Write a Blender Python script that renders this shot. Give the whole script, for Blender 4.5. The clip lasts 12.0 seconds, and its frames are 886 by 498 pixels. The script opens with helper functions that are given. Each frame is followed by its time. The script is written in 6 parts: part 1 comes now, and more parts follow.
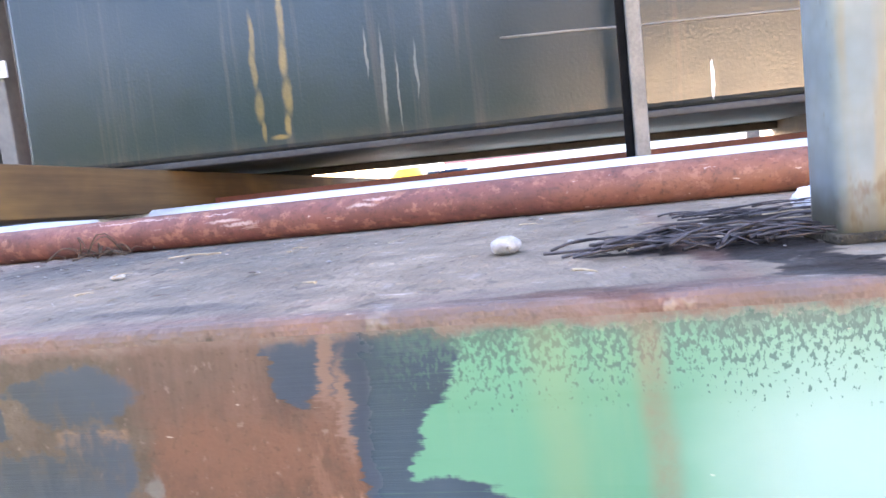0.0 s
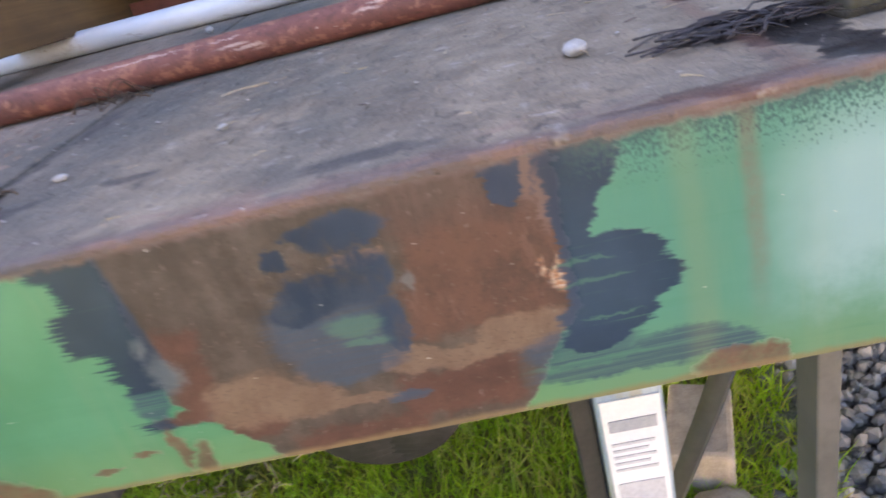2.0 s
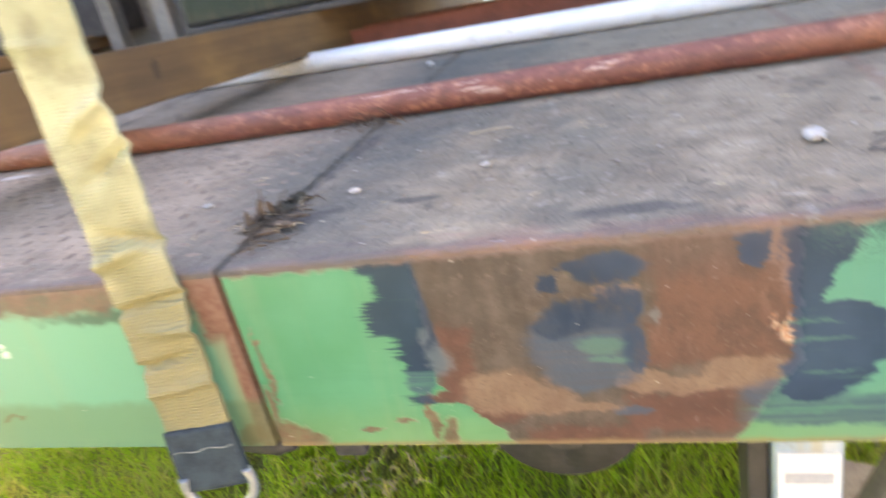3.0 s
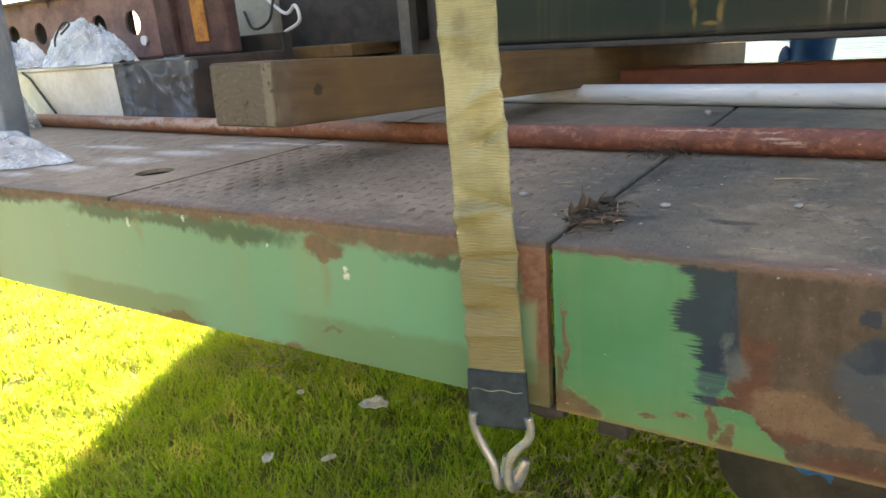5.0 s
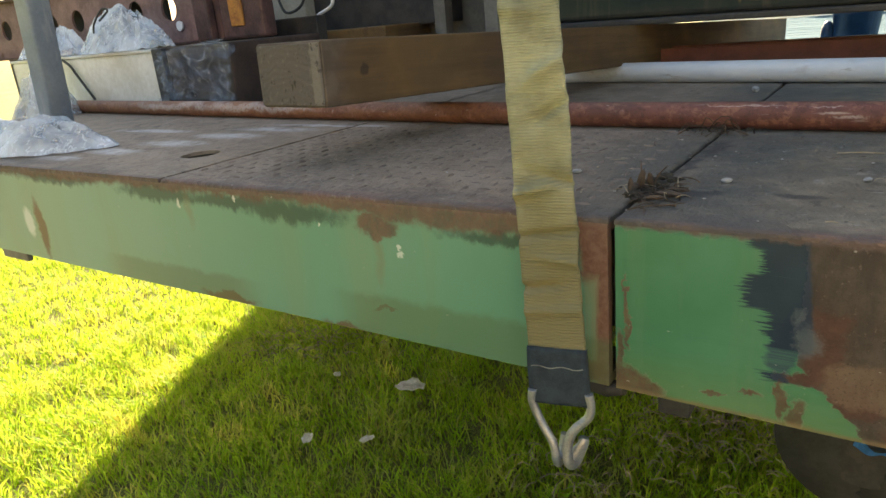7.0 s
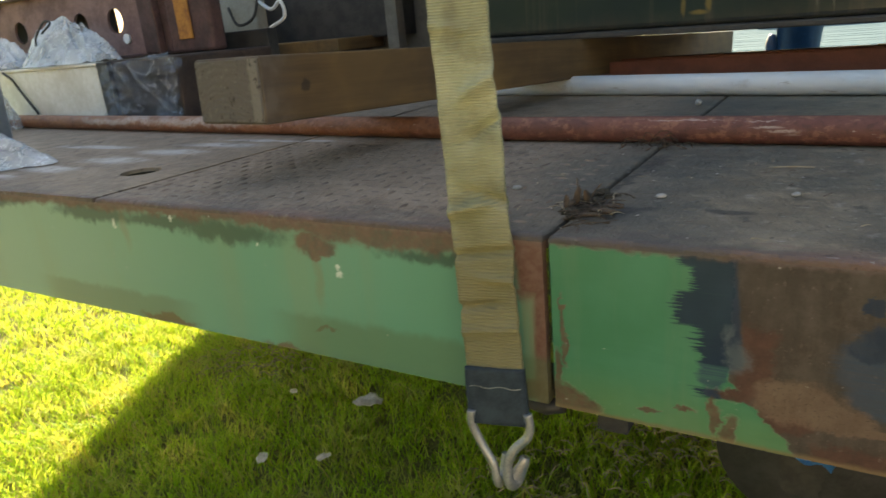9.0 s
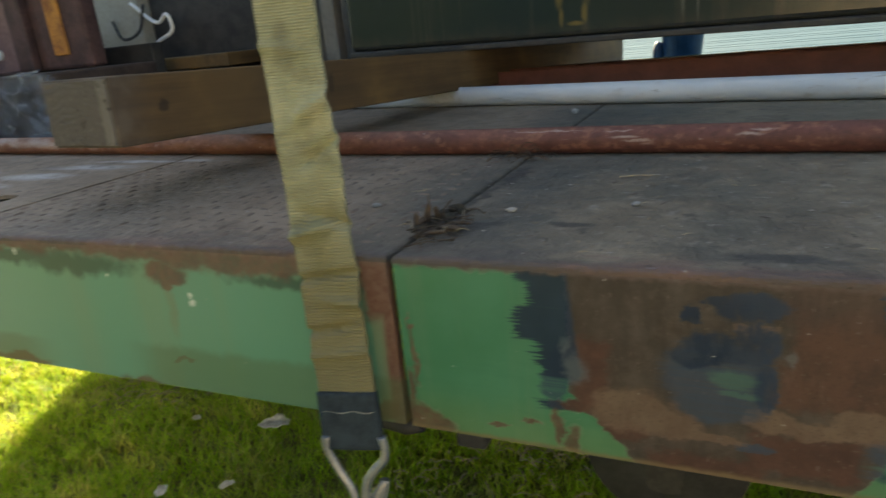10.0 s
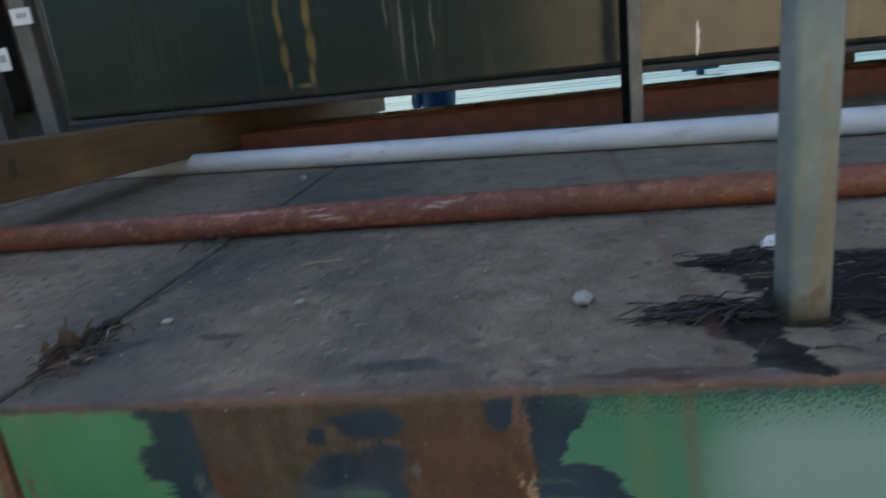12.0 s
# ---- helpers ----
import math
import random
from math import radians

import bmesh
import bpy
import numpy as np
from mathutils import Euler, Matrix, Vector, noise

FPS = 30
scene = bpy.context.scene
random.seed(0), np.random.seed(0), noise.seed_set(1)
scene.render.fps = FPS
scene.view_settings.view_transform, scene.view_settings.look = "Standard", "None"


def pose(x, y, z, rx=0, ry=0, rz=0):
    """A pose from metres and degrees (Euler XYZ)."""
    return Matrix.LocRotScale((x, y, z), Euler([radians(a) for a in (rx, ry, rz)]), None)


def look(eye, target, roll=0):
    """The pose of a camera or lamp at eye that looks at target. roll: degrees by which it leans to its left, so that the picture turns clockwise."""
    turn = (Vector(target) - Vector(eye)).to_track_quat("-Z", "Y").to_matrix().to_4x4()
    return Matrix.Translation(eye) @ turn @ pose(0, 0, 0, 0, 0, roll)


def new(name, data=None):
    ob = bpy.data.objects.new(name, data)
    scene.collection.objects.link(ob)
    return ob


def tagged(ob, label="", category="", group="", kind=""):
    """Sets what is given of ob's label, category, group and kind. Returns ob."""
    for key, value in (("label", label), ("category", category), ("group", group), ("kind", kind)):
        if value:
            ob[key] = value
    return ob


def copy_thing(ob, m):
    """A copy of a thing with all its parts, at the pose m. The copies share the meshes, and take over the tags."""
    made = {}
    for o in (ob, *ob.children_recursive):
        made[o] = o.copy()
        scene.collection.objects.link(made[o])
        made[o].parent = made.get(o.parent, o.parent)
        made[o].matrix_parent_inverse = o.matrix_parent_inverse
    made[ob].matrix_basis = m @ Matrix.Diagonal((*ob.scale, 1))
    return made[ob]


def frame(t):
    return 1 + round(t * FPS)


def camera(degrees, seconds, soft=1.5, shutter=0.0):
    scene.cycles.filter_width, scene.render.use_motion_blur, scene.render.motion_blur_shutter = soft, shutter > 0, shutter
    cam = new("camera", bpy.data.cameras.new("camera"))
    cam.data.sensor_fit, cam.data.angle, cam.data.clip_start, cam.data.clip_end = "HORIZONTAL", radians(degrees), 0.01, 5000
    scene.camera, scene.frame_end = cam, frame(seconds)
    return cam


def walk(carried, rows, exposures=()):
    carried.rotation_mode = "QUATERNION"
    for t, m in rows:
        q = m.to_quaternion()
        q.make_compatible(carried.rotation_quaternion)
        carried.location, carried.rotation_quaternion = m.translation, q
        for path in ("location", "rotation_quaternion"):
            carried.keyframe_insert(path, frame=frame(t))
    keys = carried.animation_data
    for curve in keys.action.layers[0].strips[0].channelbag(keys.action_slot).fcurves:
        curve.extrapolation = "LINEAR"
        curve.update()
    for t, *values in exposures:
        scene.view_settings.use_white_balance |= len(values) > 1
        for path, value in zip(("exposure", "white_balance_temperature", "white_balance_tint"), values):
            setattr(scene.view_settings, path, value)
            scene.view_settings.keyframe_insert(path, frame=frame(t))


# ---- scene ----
cam = camera(66.0, 12.0, soft=1.5, shutter=0.6)
PATH = [
    (0, (0.474, -0.216, 0.942), (0.078, 1.734, 0.738), -6.3),
    (0.5, (0.459, -0.234, 0.949), (0.13, 1.729, 0.753), -5.1),
    (0.7, (0.451, -0.240, 0.948), (0.166, 1.730, 0.757), -3.1),
    (1, (0.434, -0.262, 0.953), (0.198, 1.711, 0.723), -3.0),
    (1.5, (0.402, -0.297, 0.979), (0.233, 1.615, 0.418), -8.8),
    (2, (0.376, -0.314, 1.018), (0.146, 1.444, 0.093), -16.1),
    (2.5, (0.339, -0.359, 1.069), (-0.023, 1.376, 0.142), -15.6),
    (3, (0.312, -0.401, 1.079), (-0.263, 1.348, 0.298), -12.7),
    (3.5, (0.282, -0.444, 1.091), (-0.489, 1.299, 0.485), -8.0),
    (5.5, (0.226, -0.536, 1.074), (-0.841, 1.037, 0.454), -4.6),
    (6, (0.218, -0.53, 1.065), (-0.868, 1.024, 0.428), -4.8),
    (6.5, (0.21, -0.546, 1.073), (-0.884, 0.999, 0.429), -5.4),
    (8.3, (0.204, -0.544, 1.08), (-0.894, 1.005, 0.453), -5.2),
    (8.5, (0.211, -0.538, 1.08), (-0.858, 1.029, 0.449), -5.1),
    (9, (0.224, -0.522, 1.081), (-0.789, 1.086, 0.457), -5.3),
    (9.5, (0.252, -0.501, 1.084), (-0.68, 1.155, 0.461), -6.3),
    (10, (0.284, -0.479, 1.083), (-0.542, 1.233, 0.461), -5.9),
    (10.5, (0.317, -0.453, 1.076), (-0.369, 1.316, 0.441), -5.7),
    (11, (0.348, -0.434, 1.076), (-0.226, 1.367, 0.423), -5.6),
    (11.5, (0.38, -0.406, 1.094), (-0.045, 1.441, 0.456), -5.7),
    (12, (0.416, -0.392, 1.117), (0.095, 1.494, 0.534), -7.0),
]
EXPOSURES = [
    (0.0, 4.04, 6600, 27), (0.3, 3.92, 6600, 28), (0.5, 3.74, 6600, 28), (1.0, 3.64, 6650, 28), (1.5, 3.53, 6800, 28), (2.0, 3.28, 6950, 28), (2.5, 3.65, 7450, 25), (3.0, 3.85, 7700, 22), (3.5, 3.93, 7800, 19),
    (5.5, 2.32, 8500, 13), (6.5, 2.17, 8500, 11), (8.5, 2.02, 8400, 8), (9.5, 1.88, 8200, 7), (10.5, 1.70, 7700, 6), (11.0, 1.70, 7500, 7), (11.5, 1.75, 7250, 9), (12.0, 1.65, 6700, 9),
]
walk(cam, [(t, look(eye, target, roll)) for t, eye, target, roll in PATH], EXPOSURES)

# ---- light ----
SUN_ELEV, SUN_ROT = radians(27), radians(-25)
world = bpy.data.worlds.new("sky")
scene.world = world
world.use_nodes = True
wn = world.node_tree.nodes
sky = wn.new("ShaderNodeTexSky")
sky.sky_type = "NISHITA"
sky.sun_disc = False
sky.sun_elevation, sky.sun_rotation = SUN_ELEV, SUN_ROT
sky.dust_density = 2.0
wn["Background"].inputs[1].default_value = 0.10
world.node_tree.links.new(sky.outputs[0], wn["Background"].inputs[0])
sun = new("sun", bpy.data.lights.new("sun", "SUN"))
sun.data.energy, sun.data.angle, sun.data.color = 5.0, radians(0.5), (1.0, 0.93, 0.80)
SUN_FROM = Vector((math.sin(SUN_ROT) * math.cos(SUN_ELEV), math.cos(SUN_ROT) * math.cos(SUN_ELEV), math.sin(SUN_ELEV)))
sun.matrix_world = look(SUN_FROM * 30, (0, 0, 0))

# the flatbed: x runs along its side rail, y across it, the deck's top and the rail's foot in z
DECK, RAIL_LOW, END_LEFT, END_RIGHT, WIDE = 0.90, 0.733, -2.05, 2.5, 1.85


# ---- materials ----
class Net:
    """A small builder for one node material."""

    def __init__(self, name, rough=0.6, metal=0.0, spec=0.5):
        self.m = bpy.data.materials.new(name)
        self.m.use_nodes = True
        self.t = self.m.node_tree
        self.b = self.t.nodes["Principled BSDF"]
        self.b.inputs["Roughness"].default_value = rough
        self.b.inputs["Metallic"].default_value = metal
        self.b.inputs["Specular IOR Level"].default_value = spec
        self.pos = self.node("ShaderNodeTexCoord").outputs["Object"]

    def node(self, kind):
        return self.t.nodes.new(kind)

    def put(self, socket, value):
        if isinstance(value, bpy.types.NodeSocket):
            self.t.links.new(value, socket)
        elif isinstance(value, (tuple, list)) and len(value) == 3 and socket.type == "RGBA":
            socket.default_value = (*value, 1)
        else:
            socket.default_value = value

    def math(self, op, a, b=0.0, c=0.0, clamp=False):
        n = self.node("ShaderNodeMath")
        n.operation, n.use_clamp = op, clamp
        for k, v in enumerate((a, b, c)):
            self.put(n.inputs[k], v)
        return n.outputs[0]

    def vec(self, op, a, b=(0, 0, 0), c=(0, 0, 0)):
        n = self.node("ShaderNodeVectorMath")
        n.operation = op
        for k, v in enumerate((a, b, c)):
            if k < len(n.inputs):
                self.put(n.inputs[k], v)
        return n.outputs["Value"] if op in ("LENGTH", "DOT_PRODUCT") else n.outputs[0]

    def noise(self, scale, detail=3.0, rough=0.55, stretch=(1, 1, 1), shift=(0, 0, 0), colour=False):
        n = self.node("ShaderNodeTexNoise")
        self.put(n.inputs["Vector"], self.vec("MULTIPLY_ADD", self.pos, stretch, shift))
        n.inputs["Scale"].default_value, n.inputs["Detail"].default_value, n.inputs["Roughness"].default_value = scale, detail, rough
        return n.outputs["Color"] if colour else n.outputs[0]

    def voronoi(self, scale, stretch=(1, 1, 1), feature="F1"):
        n = self.node("ShaderNodeTexVoronoi")
        n.feature = feature
        self.put(n.inputs["Vector"], self.vec("MULTIPLY", self.pos, stretch))
        n.inputs["Scale"].default_value = scale
        return n.outputs[0]

    def step(self, v, lo, hi):
        n = self.node("ShaderNodeMapRange")
        n.interpolation_type = "SMOOTHSTEP"
        for k, x in enumerate((v, lo, hi, 0.0, 1.0)):
            self.put(n.inputs[k], x)
        return n.outputs[0]

    def mix(self, f, a, b, how="MIX"):
        n = self.node("ShaderNodeMix")
        n.data_type, n.blend_type = "RGBA", how
        self.put(n.inputs[0], f)
        self.put(n.inputs[6], a)
        self.put(n.inputs[7], b)
        return n.outputs[2]

    def xyz(self, v=None):
        n = self.node("ShaderNodeSeparateXYZ")
        self.put(n.inputs[0], v or self.pos)
        return n.outputs

    def blobs(self, where, spots, lo=0.8, hi=1.1, fray=None, amount=0.0):
        """Round or long patches on the xz face, at (x, z, half width, half height)."""
        d = None
        for cx, cz, rx, rz in spots:
            v = self.vec("LENGTH", self.vec("MULTIPLY_ADD", where, (1 / rx, 0, 1 / rz), (-cx / rx, 0, -cz / rz)))
            d = v if d is None else self.math("SMOOTH_MIN", d, v, 0.25)
        if fray is not None:
            d = self.math("ADD", d, self.math("MULTIPLY", self.math("SUBTRACT", fray, 0.5), amount))
        return self.math("SUBTRACT", 1.0, self.step(d, lo, hi))

    def rects(self, where, spots, fray=None, amount=0.0, soft=0.0015):
        """Square-cut patches on the xz face, at (x0, x1, z0, z1), with an uneven edge."""
        x, _, z = self.xyz(where)
        d = None
        for x0, x1, z0, z1 in spots:
            u = self.math("SUBTRACT", self.math("ABSOLUTE", self.math("SUBTRACT", x, (x0 + x1) / 2)), (x1 - x0) / 2)
            v = self.math("SUBTRACT", self.math("ABSOLUTE", self.math("SUBTRACT", z, (z0 + z1) / 2)), (z1 - z0) / 2)
            m = self.math("SMOOTH_MAX", u, v, 0.008)
            d = m if d is None else self.math("SMOOTH_MIN", d, m, 0.004)
        if fray is not None:
            d = self.math("MULTIPLY_ADD", self.math("SUBTRACT", fray, 0.5), amount, d)
        return self.step(d, soft, -soft)

    def shaken(self, *layers):
        """The place, shaken by noises of (width in x, width in z, scale, stretch, shift)."""
        w = self.pos
        for wx, wz, scale, stretch, shift in layers:
            c = self.vec("SUBTRACT", self.noise(scale, 4, 0.65, stretch, shift, True), (0.5, 0.5, 0.5))
            w = self.vec("MULTIPLY_ADD", c, (wx, 0, wz), w)
        return w

    def warp(self, amount, scale, stretch=(1, 1, 1), shift=(0, 0, 0), detail=3.0):
        c = self.vec("SUBTRACT", self.noise(scale, detail, 0.6, stretch, shift, True), (0.5, 0.5, 0.5))
        return self.vec("MULTIPLY_ADD", c, (amount, amount, amount), self.pos)

    def bump(self, height, strength=0.3, distance=0.002):
        n = self.node("ShaderNodeBump")
        n.inputs["Strength"].default_value, n.inputs["Distance"].default_value = strength, distance
        self.put(n.inputs["Height"], height)
        self.t.links.new(n.outputs[0], self.b.inputs["Normal"])

    def done(self, colour, rough=None):
        self.put(self.b.inputs["Base Color"], colour)
        if rough is not None:
            self.put(self.b.inputs["Roughness"], rough)
        return self.m


def simple(name, a, b, scale=30, rough=0.6, metal=0.0, bump=0.2, dist=0.001, stretch=(1, 1, 1), spec=0.5):
    """Two tones in a coarse and a fine noise, with a little relief."""
    n = Net(name, rough, metal, spec)
    big, fine = n.noise(scale, 4, 0.6, stretch), n.noise(scale * 9, 3, 0.6, stretch, (3, 1, 2))
    f = n.math("ADD", n.math("MULTIPLY", big, 0.65), n.math("MULTIPLY", fine, 0.35))
    n.bump(fine, bump, dist)
    return n.done(n.mix(n.step(f, 0.35, 0.65), a, b), n.math("MULTIPLY_ADD", fine, 0.25, rough - 0.12))


RUST_RED = (0.155, 0.060, 0.034)
EDGE_RUST = (0.160, 0.124, 0.112)


def painted_right():
    n = Net("green_paint_worn_right", 0.3)
    x, _, z = n.xyz()
    soft, fine, mid = n.noise(9, 4), n.noise(220, 4, 0.65), n.noise(45, 5, 0.65)
    grit, speck = n.noise(120, 5, 0.75), n.noise(420, 3, 0.6)
    # the paint, bluer and paler towards one end, yellower at the foot
    green = n.mix(n.step(soft, 0.3, 0.7), (0.052, 0.200, 0.108), (0.074, 0.245, 0.146))
    green = n.mix(n.math("MULTIPLY", n.step(n.math("MULTIPLY_ADD", soft, 0.05, x), 0.36, 0.46), 0.75), green, (0.072, 0.215, 0.168))
    low = n.step(n.math("MULTIPLY_ADD", mid, 0.02, z), 0.80, 0.745)
    green = n.mix(n.math("MULTIPLY", low, 0.35), green, (0.18, 0.25, 0.085))
    veil = n.noise(30, 4, 0.6, (1, 1, 0.12), (4, 2, 2))
    green = n.mix(n.math("MULTIPLY", n.step(veil, 0.5, 0.75), 0.25), green, (0.19, 0.26, 0.165))
    sweep = n.noise(26, 4, 0.6, (0.25, 1, 3.0), (1, 6, 2))
    green = n.mix(n.math("MULTIPLY", n.step(sweep, 0.5, 0.75), 0.22), green, (0.040, 0.165, 0.095))
    # pale end: chalky paint with a soft reflection painted into it
    chalk_sheen = n.math("MULTIPLY", n.step(n.math("MULTIPLY_ADD", soft, 0.06, x), 0.505, 0.575), n.math("MULTIPLY", n.step(n.math("MULTIPLY_ADD", mid, 0.05, z), 0.770, 0.835), n.step(z, 0.905, 0.85)))
    green = n.mix(n.math("MULTIPLY", chalk_sheen, 0.44), green, (0.43, 0.57, 0.65))
    # bare steel where the paint has gone
    w = n.shaken((0.020, 0.020, 24, (1, 1, 1), (0, 0, 0)), (0.010, 0.010, 90, (1, 1, 1), (2, 2, 2)), (0.004, 0.004, 260, (1, 1, 1), (4, 4, 4)))
    wx, _, wz = n.xyz(w)
    left = n.math("MULTIPLY_ADD", n.math("MAXIMUM", n.math("SUBTRACT", 0.790, wz), 0.0), 0.95, 0.151)
    right = n.math("MULTIPLY_ADD", n.math("MAXIMUM", n.math("SUBTRACT", 0.800, wz), 0.0), -0.65, 0.398)
    inside = n.math("MINIMUM", n.math("SUBTRACT", wx, left), n.math("SUBTRACT", right, wx))
    bare = n.step(n.math("MULTIPLY_ADD", n.math("SUBTRACT", grit, 0.5), 0.010, inside), -0.0015, 0.0015)
    bare = n.math("MAXIMUM", bare, n.rects(w, [(0.133, 0.175, 0.772, 0.782)], grit, 0.006))
    streak = n.noise(60, 5, 0.7, (1, 1, 0.16))
    steel = n.mix(n.step(streak, 0.3, 0.72), (0.050, 0.037, 0.031), (0.082, 0.063, 0.053))
    steel = n.mix(n.math("MULTIPLY", n.step(mid, 0.42, 0.72), 0.6), steel, (0.112, 0.093, 0.079))
    blot = n.noise(34, 5, 0.75, (1, 1, 0.7), (3, 0, 8))
    steel = n.mix(n.math("MULTIPLY", n.step(blot, 0.52, 0.62), 0.6), steel, (0.055, 0.035, 0.028))
    w2 = n.shaken((0.022, 0.022, 30, (1, 1, 1), (5, 2, 1)), (0.012, 0.012, 95, (1, 1, 1), (7, 0, 3)))
    redness = n.mix(n.step(blot, 0.38, 0.62), (0.068, 0.034, 0.026), (0.124, 0.058, 0.040))
    redness = n.mix(n.math("MULTIPLY", n.step(n.noise(60, 4, 0.7, (2, 1, 0.5), (8, 8, 1)), 0.56, 0.68), 0.5), redness, (0.175, 0.096, 0.070))
    red = n.rects(w2, [(0.312, 0.41, 0.800, 0.876), (0.303, 0.39, 0.800, 0.835)], grit, 0.022, 0.005)
    steel = n.mix(n.math("MULTIPLY", red, 0.92), steel, redness)
    dusky = n.rects(w2, [(0.305, 0.42, 0.866, 0.91)], grit, 0.030, 0.009)
    steel = n.mix(n.math("MULTIPLY", dusky, 0.75), steel, n.mix(n.step(streak, 0.35, 0.7), (0.068, 0.040, 0.034), (0.125, 0.078, 0.064)))
    rim = n.rects(w2, [(0.156, 0.186, 0.775, 0.838), (0.130, 0.170, 0.773, 0.784), (0.165, 0.215, 0.752, 0.768), (0.285, 0.360, 0.744, 0.777), (0.215, 0.30, 0.725, 0.748)], grit, 0.020, 0.004)
    steel = n.mix(n.math("MULTIPLY", rim, 0.9), steel, n.mix(n.step(mid, 0.3, 0.7), (0.068, 0.028, 0.022), (0.110, 0.046, 0.034)))
    tan = n.blobs(w2, [(0.205, 0.780, 0.036, 0.022), (0.235, 0.773, 0.022, 0.014), (0.300, 0.787, 0.020, 0.010), (0.335, 0.784, 0.028, 0.008), (0.368, 0.790, 0.030, 0.014), (0.262, 0.765, 0.024, 0.005), (0.290, 0.858, 0.016, 0.006)], 0.80, 1.10, grit, 0.5)
    steel = n.mix(n.math("MULTIPLY", tan, 0.82), steel, n.mix(n.step(blot, 0.35, 0.65), (0.145, 0.088, 0.060), (0.215, 0.145, 0.100)))
    flake = n.math("MULTIPLY", n.blobs(w2, [(0.384, 0.830, 0.009, 0.009), (0.391, 0.822, 0.008, 0.010)], 0.4, 1.1, grit, 0.9), n.step(n.noise(70, 4, 0.7, (1, 1, 0.4), (2, 2, 9)), 0.42, 0.52))
    steel = n.mix(flake, steel, n.mix(n.step(fine, 0.40, 0.60), (0.36, 0.16, 0.07), (0.48, 0.36, 0.27)))
    steel = n.mix(n.math("MULTIPLY", n.step(speck, 0.58, 0.66), 0.55), steel, (0.050, 0.028, 0.021))
    pits = n.step(n.noise(190, 4, 0.7, (1, 1, 0.8), (5, 5, 5)), 0.60, 0.68)
    steel = n.mix(n.math("MULTIPLY", pits, 0.40), steel, (0.24, 0.20, 0.17))
    steel = n.mix(n.math("MULTIPLY_ADD", n.step(blot, 0.35, 0.65), 0.10, 0.05), steel, (0.022, 0.016, 0.014))
    colour = n.mix(bare, green, steel)
    # dark blue paint, brushed on in strokes that run along the rail
    hair = n.noise(60, 5, 0.75, (0.10, 1, 7), (6, 1, 4))
    bristle = n.shaken((0.048, 0.002, 44, (0.12, 1, 12), (1, 1, 1)), (0.020, 0.004, 30, (1, 1, 1), (2, 0, 3)))
    dark = n.rects(bristle, [(0.120, 0.165, 0.838, 0.897), (0.108, 0.165, 0.834, 0.864), (0.110, 0.132, 0.884, 0.900), (0.128, 0.165, 0.802, 0.842), (0.126, 0.145, 0.772, 0.780)], hair, 0.010)
    dark = n.math("MULTIPLY", dark, n.step(n.math("MULTIPLY_ADD", z, 0.10, n.math("MULTIPLY_ADD", grit, 0.006, x)), 0.2485, 0.2450))
    w3 = n.shaken((0.022, 0.018, 34, (1, 1, 1), (7, 7, 7)), (0.012, 0.012, 110, (1, 1, 0.7), (3, 9, 1)), (0.005, 0.005, 320, (1, 1, 1), (1, 1, 1)))
    isle = n.blobs(w3, [(0.284, 0.876, 0.026, 0.012), (0.268, 0.880, 0.014, 0.006), (0.247, 0.866, 0.0065, 0.0065), (0.262, 0.842, 0.024, 0.014), (0.287, 0.846, 0.019, 0.018), (0.246, 0.834, 0.016, 0.009), (0.298, 0.812, 0.008, 0.020)], 0.82, 1.10, n.math("MULTIPLY_ADD", hair, 0.4, n.math("MULTIPLY", grit, 0.6)), 0.8)
    w4 = n.shaken((0.014, 0.003, 44, (0.12, 1, 7), (3, 1, 1)), (0.014, 0.014, 40, (1, 1, 1), (7, 7, 7)), (0.006, 0.006, 150, (1, 1, 1), (1, 7, 2)))
    stroke = n.blobs(w4, [(0.411, 0.884, 0.019, 0.018), (0.404, 0.866, 0.015, 0.022), (0.402, 0.846, 0.010, 0.020), (0.373, 0.885, 0.011, 0.016), (0.390, 0.884, 0.008, 0.014), (0.394, 0.866, 0.006, 0.014), (0.420, 0.826, 0.030, 0.016), (0.424, 0.810, 0.033, 0.018), (0.414, 0.792, 0.028, 0.016), (0.405, 0.777, 0.020, 0.010)], 0.90, 1.03, hair, 0.35)
    thin = n.blobs(w4, [(0.262, 0.820, 0.040, 0.032), (0.265, 0.795, 0.034, 0.018), (0.150, 0.815, 0.014, 0.020), (0.140, 0.795, 0.013, 0.016), (0.292, 0.762, 0.016, 0.004), (0.395, 0.772, 0.036, 0.016), (0.415, 0.756, 0.055, 0.010), (0.452, 0.760, 0.034, 0.014), (0.480, 0.755, 0.018, 0.010)], 0.72, 1.10, hair, 0.9)
    colour = n.mix(n.math("MULTIPLY", thin, n.math("MULTIPLY_ADD", n.step(hair, 0.35, 0.6), 0.40, 0.50)), colour, (0.036, 0.062, 0.100))
    navy = n.mix(n.step(soft, 0.35, 0.75), (0.014, 0.028, 0.058), (0.030, 0.053, 0.098))
    navy = n.mix(n.math("MULTIPLY", n.step(hair, 0.60, 0.70), n.math("MULTIPLY_ADD", n.step(x, 0.38, 0.40), 0.35, 0.15)), navy, (0.055, 0.150, 0.105))
    cover = n.math("MULTIPLY_ADD", n.step(n.noise(70, 5, 0.75, (1, 1, 0.4), (8, 2, 5)), 0.60, 0.46), 0.42, 0.54)
    colour = n.mix(n.math("MULTIPLY", isle, cover), colour, navy)
